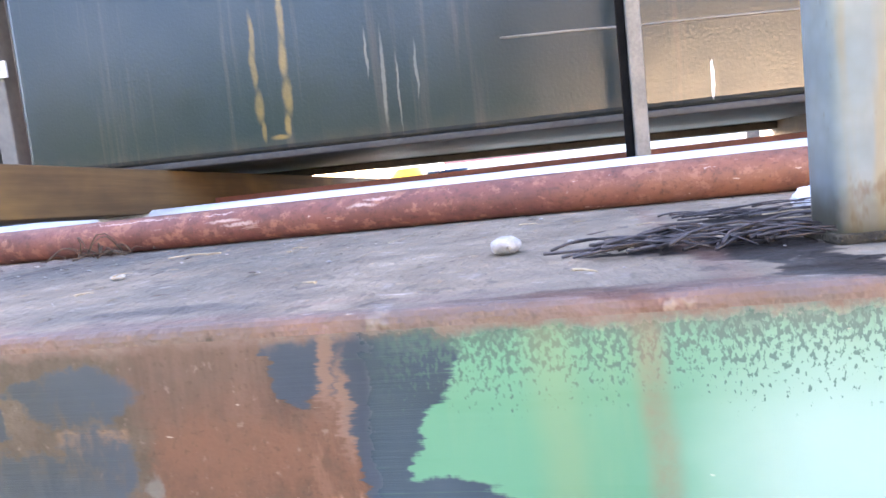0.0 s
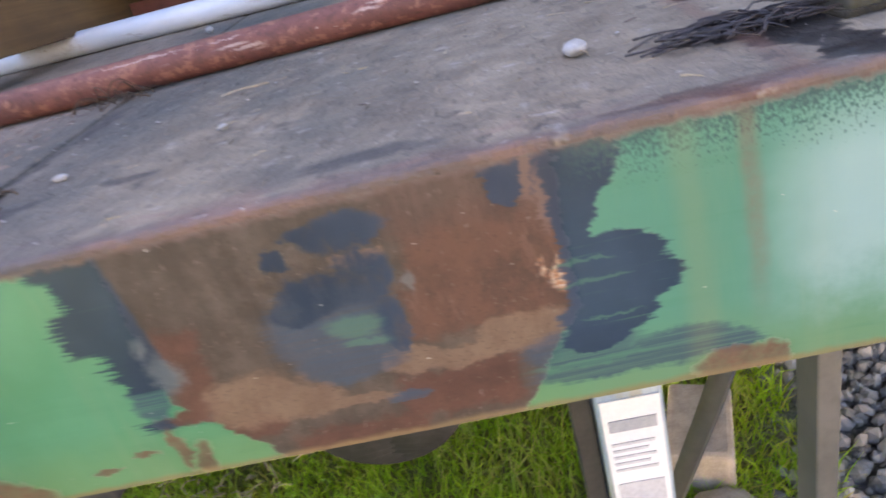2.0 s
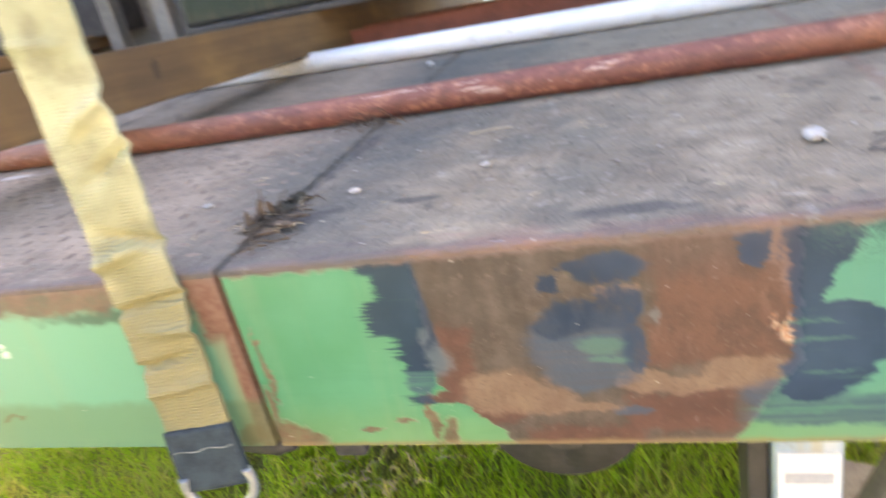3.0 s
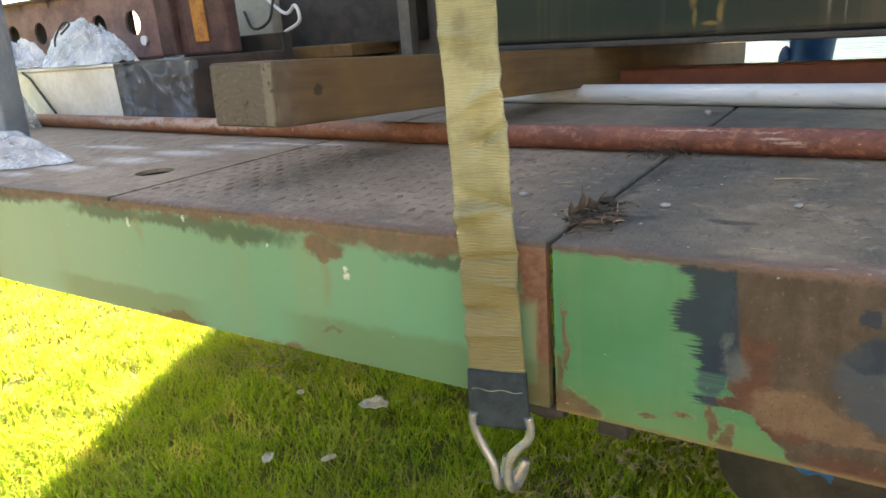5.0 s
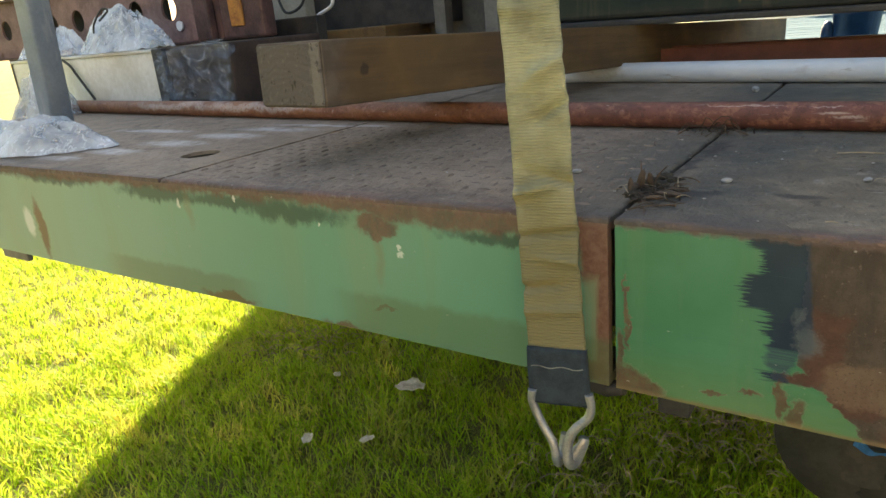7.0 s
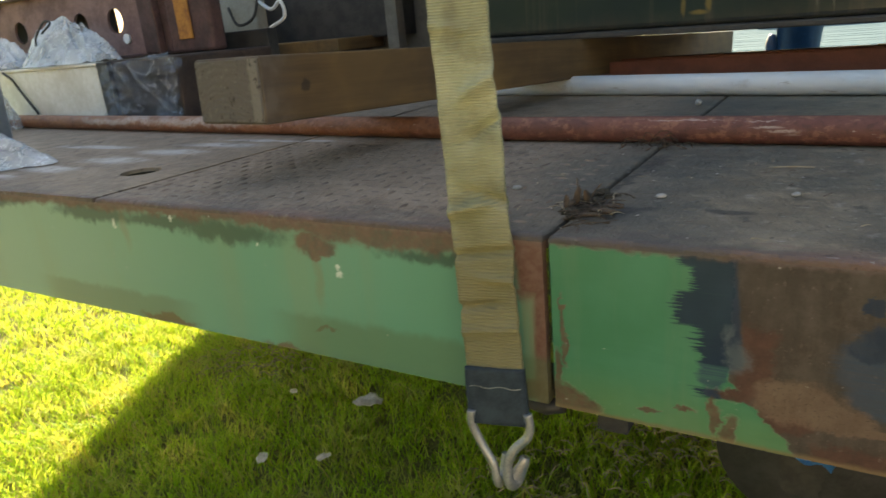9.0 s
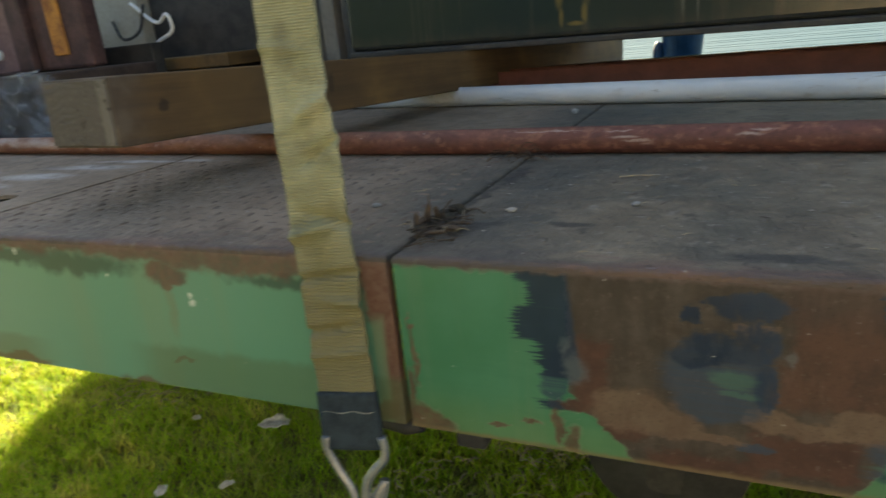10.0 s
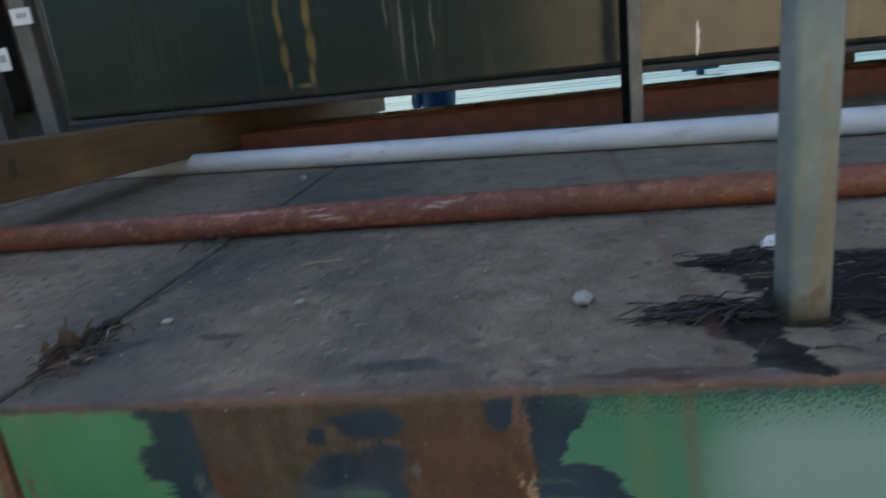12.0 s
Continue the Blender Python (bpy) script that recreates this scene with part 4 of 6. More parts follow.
def hollow_tube(points, radius, wall, sides=28):
    """A pipe that is open at both ends."""
    outer = tube(points, radius, sides, False)
    inner = tube(points, radius - wall, sides, False)
    bmesh.ops.reverse_faces(inner, faces=inner.faces[:])
    bm = joined(outer, inner)
    n = len(points) * sides
    bm.verts.ensure_lookup_table()
    for base, turn in ((0, 1), (n - sides, -1)):
        for k in range(sides):
            q = [bm.verts[base + k], bm.verts[base + (k + 1) % sides], bm.verts[n + base + (k + 1) % sides], bm.verts[n + base + k]]
            bm.faces.new(q if turn > 0 else q[::-1])
    bmesh.ops.recalc_face_normals(bm, faces=bm.faces[:])
    return bm


def lump(radius, squash, rough, seed, sub=3, sharp=2.2):
    """An uneven lump: a stone, or a crumpled heap with high sub."""
    bm = bmesh.new()
    bmesh.ops.create_icosphere(bm, subdivisions=sub, radius=1)
    for v in bm.verts:
        q = v.co * sharp + Vector((seed * 3.7, seed * 1.3, seed))
        k = 1 + rough * (noise.noise(q) + 0.5 * noise.noise(q * 2.3) + 0.3 * noise.noise(q * 5))
        v.co = Vector((v.co.x * squash[0], v.co.y * squash[1], v.co.z * squash[2])) * radius * k
    for f in bm.faces:
        f.smooth = sub > 2
    return bm


# ---- setting ----
ground = part("ground", box(-70, 70, -60, 90, -0.4, 0.0), SOIL)
tagged(ground, "lawn soil that turns to grey gravel, darkened out of view to cut bounce", "ground", kind="structure")
# unseen wall, added to cast the shadow edge on the lawn
shade_wall = part("shade_wall", box(-2.70, -0.75, 2.72, 2.84, -0.1, 3.2), PLAIN_GREY)
tagged(shade_wall, "unseen plain grey wall added to shade the lawn", "wall", kind="structure")

# unseen wall and roof, added to give the tank a warm reflection
reflected_wall = part("reflected_wall", box(0.8, 7.5, -6.2, -6.0, -0.1, 2.6), CREAMWALL)
tagged(reflected_wall, "unseen warm cream wall added for reflections in the tank", "wall", kind="structure")
unseen_roof = part("roof", profile([(-5.5, 2.45), (-5.5, 2.62), (-9.0, 4.4), (-9.0, 4.2)], -0.8, 7.9), DARK)
tagged(unseen_roof, "unseen dark roof added above the reflected cream wall", "roof", kind="structure")
# unseen hedge, added so that the tank mirrors something dark
hedge = part("backdrop", joined(*[moved(lump(0.9, (1.2, 0.6, 1.6), 0.35, k, 4, 2.6), pose(-7.5 + 0.95 * k, -6.3 + 0.2 * math.sin(k * 3), 1.2)) for k in range(9)]), HEDGE)
tagged(hedge, "unseen dark green hedge added to darken the tank's reflection", "hedge", kind="structure")

# ---- the flatbed ----
trailer = thing("flatbed_trailer", "worn green steel flatbed trailer with rusty tread-plate deck", "trailer")
T = 0.006
CH = [(0, DECK - T), (0, RAIL_LOW), (0.062, RAIL_LOW), (0.062, RAIL_LOW + 0.009), (0.010, RAIL_LOW + 0.009), (0.010, DECK - T - 0.009), (0.062, DECK - T - 0.009), (0.062, DECK - T)]
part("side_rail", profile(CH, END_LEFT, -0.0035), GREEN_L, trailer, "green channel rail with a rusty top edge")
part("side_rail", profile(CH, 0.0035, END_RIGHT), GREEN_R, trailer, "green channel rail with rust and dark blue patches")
back = [(WIDE - y, z) for y, z in CH]
part("side_rail", profile(back, END_LEFT, END_RIGHT, 0.0025), DARK, trailer)
# unseen cross bars, added to stop light rising through the deck seams
for x in (END_LEFT + 0.03, -1.3, -0.652, 0.0, 0.532, 1.2, END_RIGHT - 0.03):
    part("light_stop_bar", box(x - 0.025, x + 0.025, 0.063, WIDE - 0.063, RAIL_LOW + 0.03, DECK - T - 0.001, 0.002), DARK, trailer)
seams = [END_LEFT, -1.30, -0.652, 0.0, 1.20, END_RIGHT]
plates = [(a, b, 0, 1.19) for a, b in zip(seams, seams[1:])] + [(a, b, 1.196, WIDE) for a, b in zip(seams, seams[1:])]


def plate_with_hole(a, b, y0, y1, hx, hy, r):
    """A deck plate with one round hole through it."""
    bm = bmesh.new()
    n = 32
    ring, rim = [], []
    for z in (DECK, DECK - T):
        inner, outer = [], []
        for k in range(n):
            w = k * math.tau / n
            c, s = math.cos(w), math.sin(w)
            inner.append(bm.verts.new((hx + r * c, hy + r * s, z)))
            k1 = min(((b if c > 0 else a) - hx) / c if abs(c) > 1e-6 else 1e9, ((y1 if s > 0 else y0) - hy) / s if abs(s) > 1e-6 else 1e9)
            outer.append(bm.verts.new((hx + k1 * c, hy + k1 * s, z)))
        ring.append(inner)
        rim.append(outer)
        for k in range(n):
            bm.faces.new((inner[k], outer[k], outer[(k + 1) % n], inner[(k + 1) % n]))
    for k in range(n):
        bm.faces.new((ring[0][k], ring[0][(k + 1) % n], ring[1][(k + 1) % n], ring[1][k]))
        bm.faces.new((rim[0][k], rim[0][(k + 1) % n], rim[1][(k + 1) % n], rim[1][k]))
    # the four corners, which the rays pass by
    for cx, cy in ((a, y0), (b, y0), (a, y1), (b, y1)):
        for z, ring_o in ((DECK, rim[0]), (DECK - T, rim[1])):
            near = sorted(ring_o, key=lambda v: (v.co.x - cx) ** 2 + (v.co.y - cy) ** 2)
            on_x = next((v for v in near if abs(v.co.y - cy) < 1e-5), None)
            on_y = next((v for v in near if abs(v.co.x - cx) < 1e-5), None)
            if on_x and on_y and on_x is not on_y:
                bm.faces.new((bm.verts.new((cx, cy, z)), on_x, on_y))
    bmesh.ops.recalc_face_normals(bm, faces=bm.faces[:])
    return bm


def plate(a, b, y0, y1):
    """A flat deck plate with its upper edges worn round."""
    bm = box(a, b, y0, y1, DECK - T, DECK)
    bmesh.ops.bevel(bm, geom=[e for e in bm.edges if all(v.co.z > DECK - 0.001 for v in e.verts)], offset=0.004, segments=3, affect="EDGES", profile=0.5)
    return bm


for a, b, y0, y1 in plates:
    if a < -0.75 < b and y0 == 0:
        part("deck_plate", plate_with_hole(a + 0.0025, b - 0.0025, y0, y1, -0.755, 0.150, 0.031), DIRT, trailer)
    else:
        part("deck_plate", plate(a + 0.0025, b - 0.0025, y0, y1), DIRT, trailer)


def lugs(x0, x1, y0, y1, high, material, pitch=0.0195):
    """Raised lens-shaped tread lugs, alternately turned."""
    vs, fs = [], []
    ny = int((y1 - y0) / pitch)
    for i in range(int((x1 - x0) / pitch)):
        for j in range(ny):
            if random.random() < 0.12:
                continue
            cx, cy = x0 + (i + 0.5 + random.uniform(-0.04, 0.04)) * pitch, y0 + (j + 0.5) * pitch
            w = radians(random.gauss(0, 3) + (90 if (i + j) % 2 else 0))
            hl, hw, hh = 0.0098 * random.uniform(0.8, 1.05), 0.0036, high * random.uniform(0.5, 1.2)
            c, s, base = math.cos(w), math.sin(w), len(vs)
            for u, v, z in ((-hl, 0, 0), (0, -hw, 0), (hl, 0, 0), (0, hw, 0), (-hl * 0.45, 0, hh), (hl * 0.45, 0, hh)):
                vs.append((cx + u * c - v * s, cy + u * s + v * c, DECK - 0.0002 + z))
            fs += [tuple(base + k for k in f) for f in ((0, 1, 4), (1, 5, 4), (1, 2, 5), (2, 3, 5), (3, 4, 5), (3, 0, 4))]
    me = bpy.data.meshes.new("tread")
    me.from_pydata(vs, [], fs)
    me.materials.append(material)
    ob = new("tread", me)
    ob.parent = trailer
    return tagged(ob, kind="stuff")


lugs(-1.28, -0.80, 0.022, 0.42, 0.0009, DIRT)
lugs(-0.640, -0.012, 0.022, 0.42, 0.0019, LUG, 0.0245)
lugs(0.012, 0.53, 0.022, 0.41, 0.0011, DIRT, 0.0245)
lugs(0.56, 1.18, 0.022, 0.41, 0.0010, DIRT, 0.0245)
lugs(-0.64, -0.012, 0.46, 0.86, 0.0006, DIRT)
part("hanger_bracket", box(-1.22, -1.125, 0.002, 0.012, 0.716, RAIL_LOW - 0.001, 0.002), DULL, trailer, "dull steel bracket below the rail")
part("hinge_pin", tube([(-0.045, 0.012, 0.727), (-0.01, 0.012, 0.722), (0.006, 0.014, 0.727)], 0.008, 12), DARK, trailer)
part("stop_block", box(0.036, 0.066, 0.02, 0.05, 0.703, RAIL_LOW - 0.001, 0.003), RUBBER, trailer)

# wheel tucked below the rail
WC = Matrix.Translation((0.205, 0.235, 0.605))
wheel = part("wheel", moved(tube([(0, -0.03, 0), (0, -0.035, 0), (0, 0.035, 0), (0, 0.03, 0)], [0.078, 0.09, 0.09, 0.078], 40), WC), RUBBER, trailer, "dark rubber wheel below the rail")
part("wheel_rim", moved(tube([(0, -0.033, 0), (0, 0.033, 0)], 0.055, 28), WC), DARK, wheel)
part("wheel_hub", moved(tube([(0, -0.040, 0), (0, 0.040, 0)], 0.018, 16), WC), DARK, wheel)
part("wheel_fork", joined(box(0.19, 0.22, 0.275, 0.283, 0.59, DECK - T - 0.001, 0.001), box(0.19, 0.22, 0.187, 0.195, 0.69, DECK - T - 0.001, 0.001)), DARK, trailer)
def scrap_shape(x, y, z):
    bm = bmesh.new()
    n = 9
    rows = [[bm.verts.new((-0.020 + 0.040 * k / (n - 1), 0.003 * math.sin(k * 1.3), side * (0.0035 + 0.002 * math.sin(k * 0.9)) - 0.002 * math.sin(k * 0.6))) for k in range(n)] for side in (-1, 1)]
    for k in range(n - 1):
        bm.faces.new((rows[0][k], rows[0][k + 1], rows[1][k + 1], rows[1][k]))
    bmesh.ops.solidify(bm, geom=bm.faces[:], thickness=0.0012)
    return moved(bm, pose(x, y, z, 0, 16, 0))


scrap = part("plastic_scrap", scrap_shape(0.213, 0.187, 0.608), BRIGHT_BLUE)
tagged(scrap, "small bright blue plastic scrap on the wheel", "scrap")

# labelled leg, strut and brace that carry the bed
leg = part("support_leg", joined(box(0.405, 0.465, 0.14, 0.20, 0.0, RAIL_LOW + 0.11, 0.004)), GALV, trailer, "box-section leg with a white label")
label = part("label", box(0.409, 0.461, 0.1375, 0.1395, 0.40, 0.60, 0.0006), PAPER, leg, "white printed label with grey heading")
part("print_bar", box(0.414, 0.456, 0.1362, 0.1372, 0.565, 0.578), INK, label)
for k in range(5):
    part("print_bar", box(0.414, 0.452 - 0.006 * (k % 2), 0.1362, 0.1372, 0.548 - k * 0.008, 0.551 - k * 0.008), FAINT, label)
part("print_panel", box(0.414, 0.456, 0.1362, 0.1372, 0.43, 0.50), FAINT, label)
part("angle_post", box(0.384, 0.4035, 0.15, 0.22, 0.0, RAIL_LOW + 0.11, 0.002), DARK, trailer)
part("strut", box(0.588, 0.608, 0.13, 0.17, 0.0, RAIL_LOW + 0.11, 0.002), GREY, trailer)
part("brace", tube([(0.600, 0.20, 0.74), (0.535, 0.26, 0.45), (0.43, 0.36, 0.0)], 0.014, 4), GREY, trailer)

# ---- ground cover ----
def blades(name, count, xr, yr, tall, wide, seed, label):
    rng = np.random.default_rng(seed)
    n = count
    x, y = rng.uniform(*xr, n), rng.uniform(*yr, n)
    keep = x + 0.12 * np.sin(7 * y) < 0.78
    x, y = x[keep], y[keep]
    n = len(x)
    tuft = 0.5 + 0.28 * np.sin(x * 23 + 3 * np.sin(y * 17)) * np.sin(y * 19 + 2 * np.sin(x * 13)) + 0.34 * np.sin(x * 9.1 + 2 * np.sin(y * 7.3)) * np.sin(y * 8.3 + 2.4 * np.sin(x * 6.1))
    bald = rng.random(n) > 0.75 * np.clip(0.35 - tuft, 0, 0.35) / 0.35
    x, y, tuft = x[bald], y[bald], tuft[bald]
    n = len(x)
    h = tall * (0.45 + 0.55 * rng.random(n)) * (0.55 + 0.6 * tuft)
    w = wide * rng.uniform(0.6, 1.2, n)
    a, lean = rng.uniform(0, math.tau, n), rng.uniform(0.3, 1.3, n) * h
    la = rng.uniform(0, math.tau, n)
    side = np.stack([np.cos(a) * w / 2, np.sin(a) * w / 2, np.zeros(n)], 1)
    foot = np.stack([x, y, np.full(n, -0.003)], 1)
    bend = np.stack([np.cos(la) * lean, np.sin(la) * lean, np.zeros(n)], 1)
    up = np.stack([np.zeros(n), np.zeros(n), h], 1)
    mid = foot + up * 0.6 + bend * 0.3
    tip = foot + up * 0.95 + bend
    v = np.stack([foot - side, foot + side, mid + side * 0.8, mid - side * 0.8, tip], 1).reshape(-1, 3)
    i = np.arange(n) * 5
    me = bpy.data.meshes.new(name)
    quads = np.stack([i, i + 1, i + 2, i + 3], 1).tolist()
    tris = np.stack([i + 3, i + 2, i + 4], 1).tolist()
    me.from_pydata(v.tolist(), [], quads + tris)
    me.materials.append(BLADE)
    return tagged(new(name, me), label, "grass", kind="stuff")


blades("grass", 60000, (-2.2, 0.8), (-0.25, 1.35), 0.078, 0.0044, 3, "short green lawn grass with dry blades")
blades("grass", 48000, (-4.2, 0.8), (1.3, 4.0), 0.065, 0.007, 4, "short green lawn grass behind the trailer")
blades("grass", 26000, (-4.2, -2.2), (-0.5, 1.3), 0.065, 0.006, 5, "short sunlit lawn grass")


def gravel():
    bm = bmesh.new()
    rnd = random.Random(5)
    vs, fs = [], []
    base = bmesh.new()
    bmesh.ops.create_icosphere(base, subdivisions=1, radius=1)
    bv = [v.co.copy() for v in base.verts]
    bf = [[v.index for v in f.verts] for f in base.faces]
    base.free()
    bm.free()
    for _ in range(7000):
        x, y = rnd.uniform(0.62, 2.0), rnd.uniform(0.15, 1.7)
        if x + 0.12 * math.sin(7 * y) < 0.72 + rnd.uniform(-0.08, 0.08):
            continue
        r, s0 = rnd.uniform(0.007, 0.021), len(vs)
        q = Euler((rnd.uniform(0, 6), rnd.uniform(0, 6), rnd.uniform(0, 6))).to_matrix()
        sc = Vector((rnd.uniform(0.8, 1.4), rnd.uniform(0.7, 1.1), rnd.uniform(0.5, 0.8)))
        for c in bv:
            p = q @ (Vector((c.x * sc.x, c.y * sc.y, c.z * sc.z)) * r * rnd.uniform(0.85, 1.12))
            vs.append((x + p.x, y + p.y, r * 0.55 + p.z + rnd.uniform(0, 0.001)))
        fs += [[s0 + k for k in f] for f in bf]
    me = bpy.data.meshes.new("gravel")
    me.from_pydata(vs, [], fs)
    me.materials.append(STONE)
    return tagged(new("gravel", me), "loose grey gravel stones beside the grass", "gravel", kind="stuff")


gravel()
block = part("concrete_block", moved(box(-0.055, 0.055, -0.09, 0.09, 0, 0.10, 0.010), pose(0.61, 0.60, 0.0, 0, 0, -18)), CONCRETE)
tagged(block, "rough pale concrete block on the grass", "block")
rock = part("stone", moved(lump(0.045, (1.3, 0.9, 0.7), 0.2, 4), pose(0.60, 0.46, 0.025)), CONCRETE)
tagged(rock, "rough brown stone on the grass", "stone")


def crumpled_leaf(x, y, z, size, turn, seed, material):
    bm = bmesh.new()
    bmesh.ops.create_grid(bm, x_segments=10, y_segments=8, size=1)
    for v in bm.verts:
        w = 1 - 0.55 * abs(v.co.x) ** 2
        v.co.y *= w * 0.7
        q = Vector((v.co.x * 2 + seed, v.co.y * 2, seed))
        v.co.z = 0.28 * noise.noise(q) + 0.15 * noise.noise(q * 3) + 0.25 * v.co.y ** 2
    for f in bm.faces:
        f.smooth = True
    bmesh.ops.solidify(bm, geom=bm.faces[:], thickness=0.02)
    return tagged(part("dead_leaf", moved(bm, pose(x, y, z, 0, 0, turn) @ Matrix.Scale(size, 4)), material), "crumpled pale dead leaf on the grass", "leaf", "dead leaves")


crumpled_leaf(-0.943, 0.840, 0.050, 0.044, 20, 1, LEAF)
crumpled_leaf(-0.885, 0.570, 0.052, 0.020, 60, 2, LEAF)
crumpled_leaf(-1.037, 0.503, 0.050, 0.022, 120, 3, LEAF)
crumpled_leaf(-1.20, 0.80, 0.050, 0.016, 160, 4, LEAF)

rnd = random.Random(21)
straws = []
for k in range(460):
    gx, gy = rnd.choice(((-0.15, 1.06), (-0.04, 1.00), (-1.50, 0.92), (-1.42, 1.08), (-0.33, 0.68), (-0.20, 0.95)))
    gx, gy, turn, long = rnd.gauss(gx, 0.10), rnd.gauss(gy, 0.09), rnd.uniform(0, math.tau), rnd.uniform(0.015, 0.05)
    dx, dy, lift = math.cos(turn) * long / 2, math.sin(turn) * long / 2, rnd.uniform(0.03, 0.06)
    straws.append(tube([(gx - dx, gy - dy, lift), (gx, gy, lift + 0.006), (gx + dx, gy + dy, lift - 0.004)], 0.0016, 4))
tagged(part("straw", joined(*straws), STRAW), "dry straw lying on the lawn below the rail", "straw", kind="stuff")

# ---- pipes and bars on the deck ----
PR = 0.0180
pipe = part("steel_pipe", hollow_tube(smooth_path([(END_RIGHT - 0.2, 0.350, DECK + PR), (1.2, 0.378, DECK + PR), (0.6, 0.402, DECK + PR), (0.1, 0.430, DECK + PR), (-0.25, 0.444, DECK + PR), (-0.6, 0.474, DECK + PR), (-1.3, 0.532, DECK + PR), (-2.0, 0.60, DECK + PR)], 5), PR, 0.003), RUSTY)
tagged(pipe, "long rusty red-brown steel pipe on the deck", "pipe")
WR = 0.0215
pvc = part("plastic_pipe", hollow_tube(smooth_path([(2.2, 0.50, DECK + WR), (1.2, 0.695, DECK + WR), (0.68, 0.795, DECK + WR), (0.1, 0.908, DECK + WR), (-0.4, 1.010, DECK + WR), (-1.1, 1.125, DECK + WR)], 5), WR, 0.003), PVC)
tagged(pvc, "long white plastic pipe lying on the deck", "pipe")
bar = thing("steel_bar", "dark red rusty steel channel lying on the deck", "steel bar")
part("web", box(-0.42, 2.2, 1.2082, 1.2718, DECK, DECK + 0.008, 0.0015), BAR, bar)
for y0 in (1.20, 1.272):
    part("flange", box(-0.42, 2.2, y0, y0 + 0.008, DECK, DECK + 0.055, 0.0015), BAR, bar)


# ---- timbers under the tank ----
def timber(x, y, z, length, wide, high, turn, dip, label):
    t = part("timber", box(-wide / 2, wide / 2, 0.002, length, 0, high, 0.0025), WOOD)
    tagged(t, label, "timber", "timbers under the tank")
    t.matrix_world = pose(x, y, z, -dip, 0, turn)
    part("end_face", box(-wide / 2 + 0.003, wide / 2 - 0.003, -0.0015, 0.002, 0.003, high - 0.003, 0.0008), END, t, "rough grey end grain")
    return t


timber(-0.503, 0.13, 0.977, 2.20, 0.138, 0.087, -6, 2.65, "long weathered square timber under the steel tank")
timber(1.06, 1.30, DECK + 0.060, 0.8, 0.10, 0.062, -3, 0.0, "short weathered timber under the steel tank")

# ---- the tank ----
tank = thing("steel_tank", "large dark steel tank with yellow paint runs", "tank")
part("body", box(-0.66, 2.3, 1.06, 1.95, 1.036, 1.95, 0.012, 3), TANK, tank)
part("bottom_flange", box(-0.655, 2.29, 1.052, 1.945, 1.022, 1.0355, 0.003), DARK, tank, "dark bottom flange")
# thin pale bead put in for the edge of a reflection on the tank
part("reflection_line", tube([(0.36 + 0.12 * k, 1.0605, 1.195 - 0.0045 * k + 0.0010 * math.sin(k * 2.3)) for k in range(17)], 0.0024, 10), DULL, tank, "pale line standing in for the edge of a reflection")
tank.matrix_world = pose(-0.45, 1.05, 1.022, 0, 0.8, 0) @ Matrix.Translation((0.45, -1.05, -1.022))
part("skid", box(-0.655, 2.29, 1.86, 1.94, 1.000, 1.0215, 0.003), DARK, tank, "dark skid along the far side")
stan = thing("stanchion", "slim grey steel stanchion standing behind the white pipe", "post")
part("tube", box(0.570, 0.592, 0.885, 0.911, DECK + 0.006, 1.9, 0.003), DULL, stan)
# plain flat black, much darker than the tube beside it
part("flange", box(0.5565, 0.5697, 0.900, 0.906, DECK + 0.006, 1.9, 0.001), FLAT_BLACK, stan, "dark narrow flange")
part("foot_plate", box(0.553, 0.621, 0.87, 0.93, DECK, DECK + 0.006, 0.001), DULL, stan)


# ---- posts ----
def post(x, y, turn, lean, s, label, metal):
    p = thing("steel_post", label, "post", "posts along the deck")
    bm = bmesh.new()
    bmesh.ops.create_cube(bm, size=1, matrix=Matrix.Translation((0, 0, 0.8)) @ Matrix.Diagonal((2 * s, 2 * s, 1.6, 1)))
    bmesh.ops.bevel(bm, geom=[e for e in bm.edges if abs(e.verts[0].co.z - e.verts[1].co.z) > 1], offset=0.006, segments=4, affect="EDGES", profile=0.5)
    for f in bm.faces:
        f.smooth = abs(f.normal.z) < 0.5
    b = part("shaft", bm, metal, p)
    w = part("weld", box(-s - 0.0015, s + 0.0015, -s - 0.0015, s + 0.0015, 0, 0.004, 0.001), MOSS, p)
    p.matrix_world = pose(x, y, DECK, 0, lean, turn)
    return p


post(0.5855, 0.085, 6, 0, 0.0150, "galvanised square steel post with yellow rust streaks", GALV)
post(-1.372, 0.245, 2, 5, 0.0255, "bluish galvanised steel post with plastic at its foot", GALV_CLEAN)

# ---- strap with its hook ----
strap = thing("lashing_strap", "pale yellow lashing strap with a dark sleeve and wire hook", "strap")
FOOT, SLOPE, TOP = Vector((-0.041, -0.031, 0.779)), Vector((-0.128, 0.172, 1.0)), 1.62
ACROSS = Vector((0.97, 0.24, 0)).normalized()
OUT = ACROSS.cross(SLOPE).normalized()
if OUT.y > 0:
    OUT = -OUT


CREASES = [(0.815, 0.002, 0.5, 0.004, 0), (0.838, 0.004, -0.9, 0.003, -1), (0.862, -0.003, 0.7, 0.004, 1), (0.884, 0.003, -0.9, 0.003, 0), (0.925, 0.006, 0.9, 0.005, -1), (0.936, -0.008, -0.8, 0.004, 1), (0.985, 0.016, -0.9, 0.005, 1), (1.02, 0.014, 0.9, 0.007, 1), (1.075, -0.004, 0.4, 0.005, -1), (1.13, -0.006, -0.8, 0.004, -1), (1.2, 0.01, 0.6, 0.006, 1)]


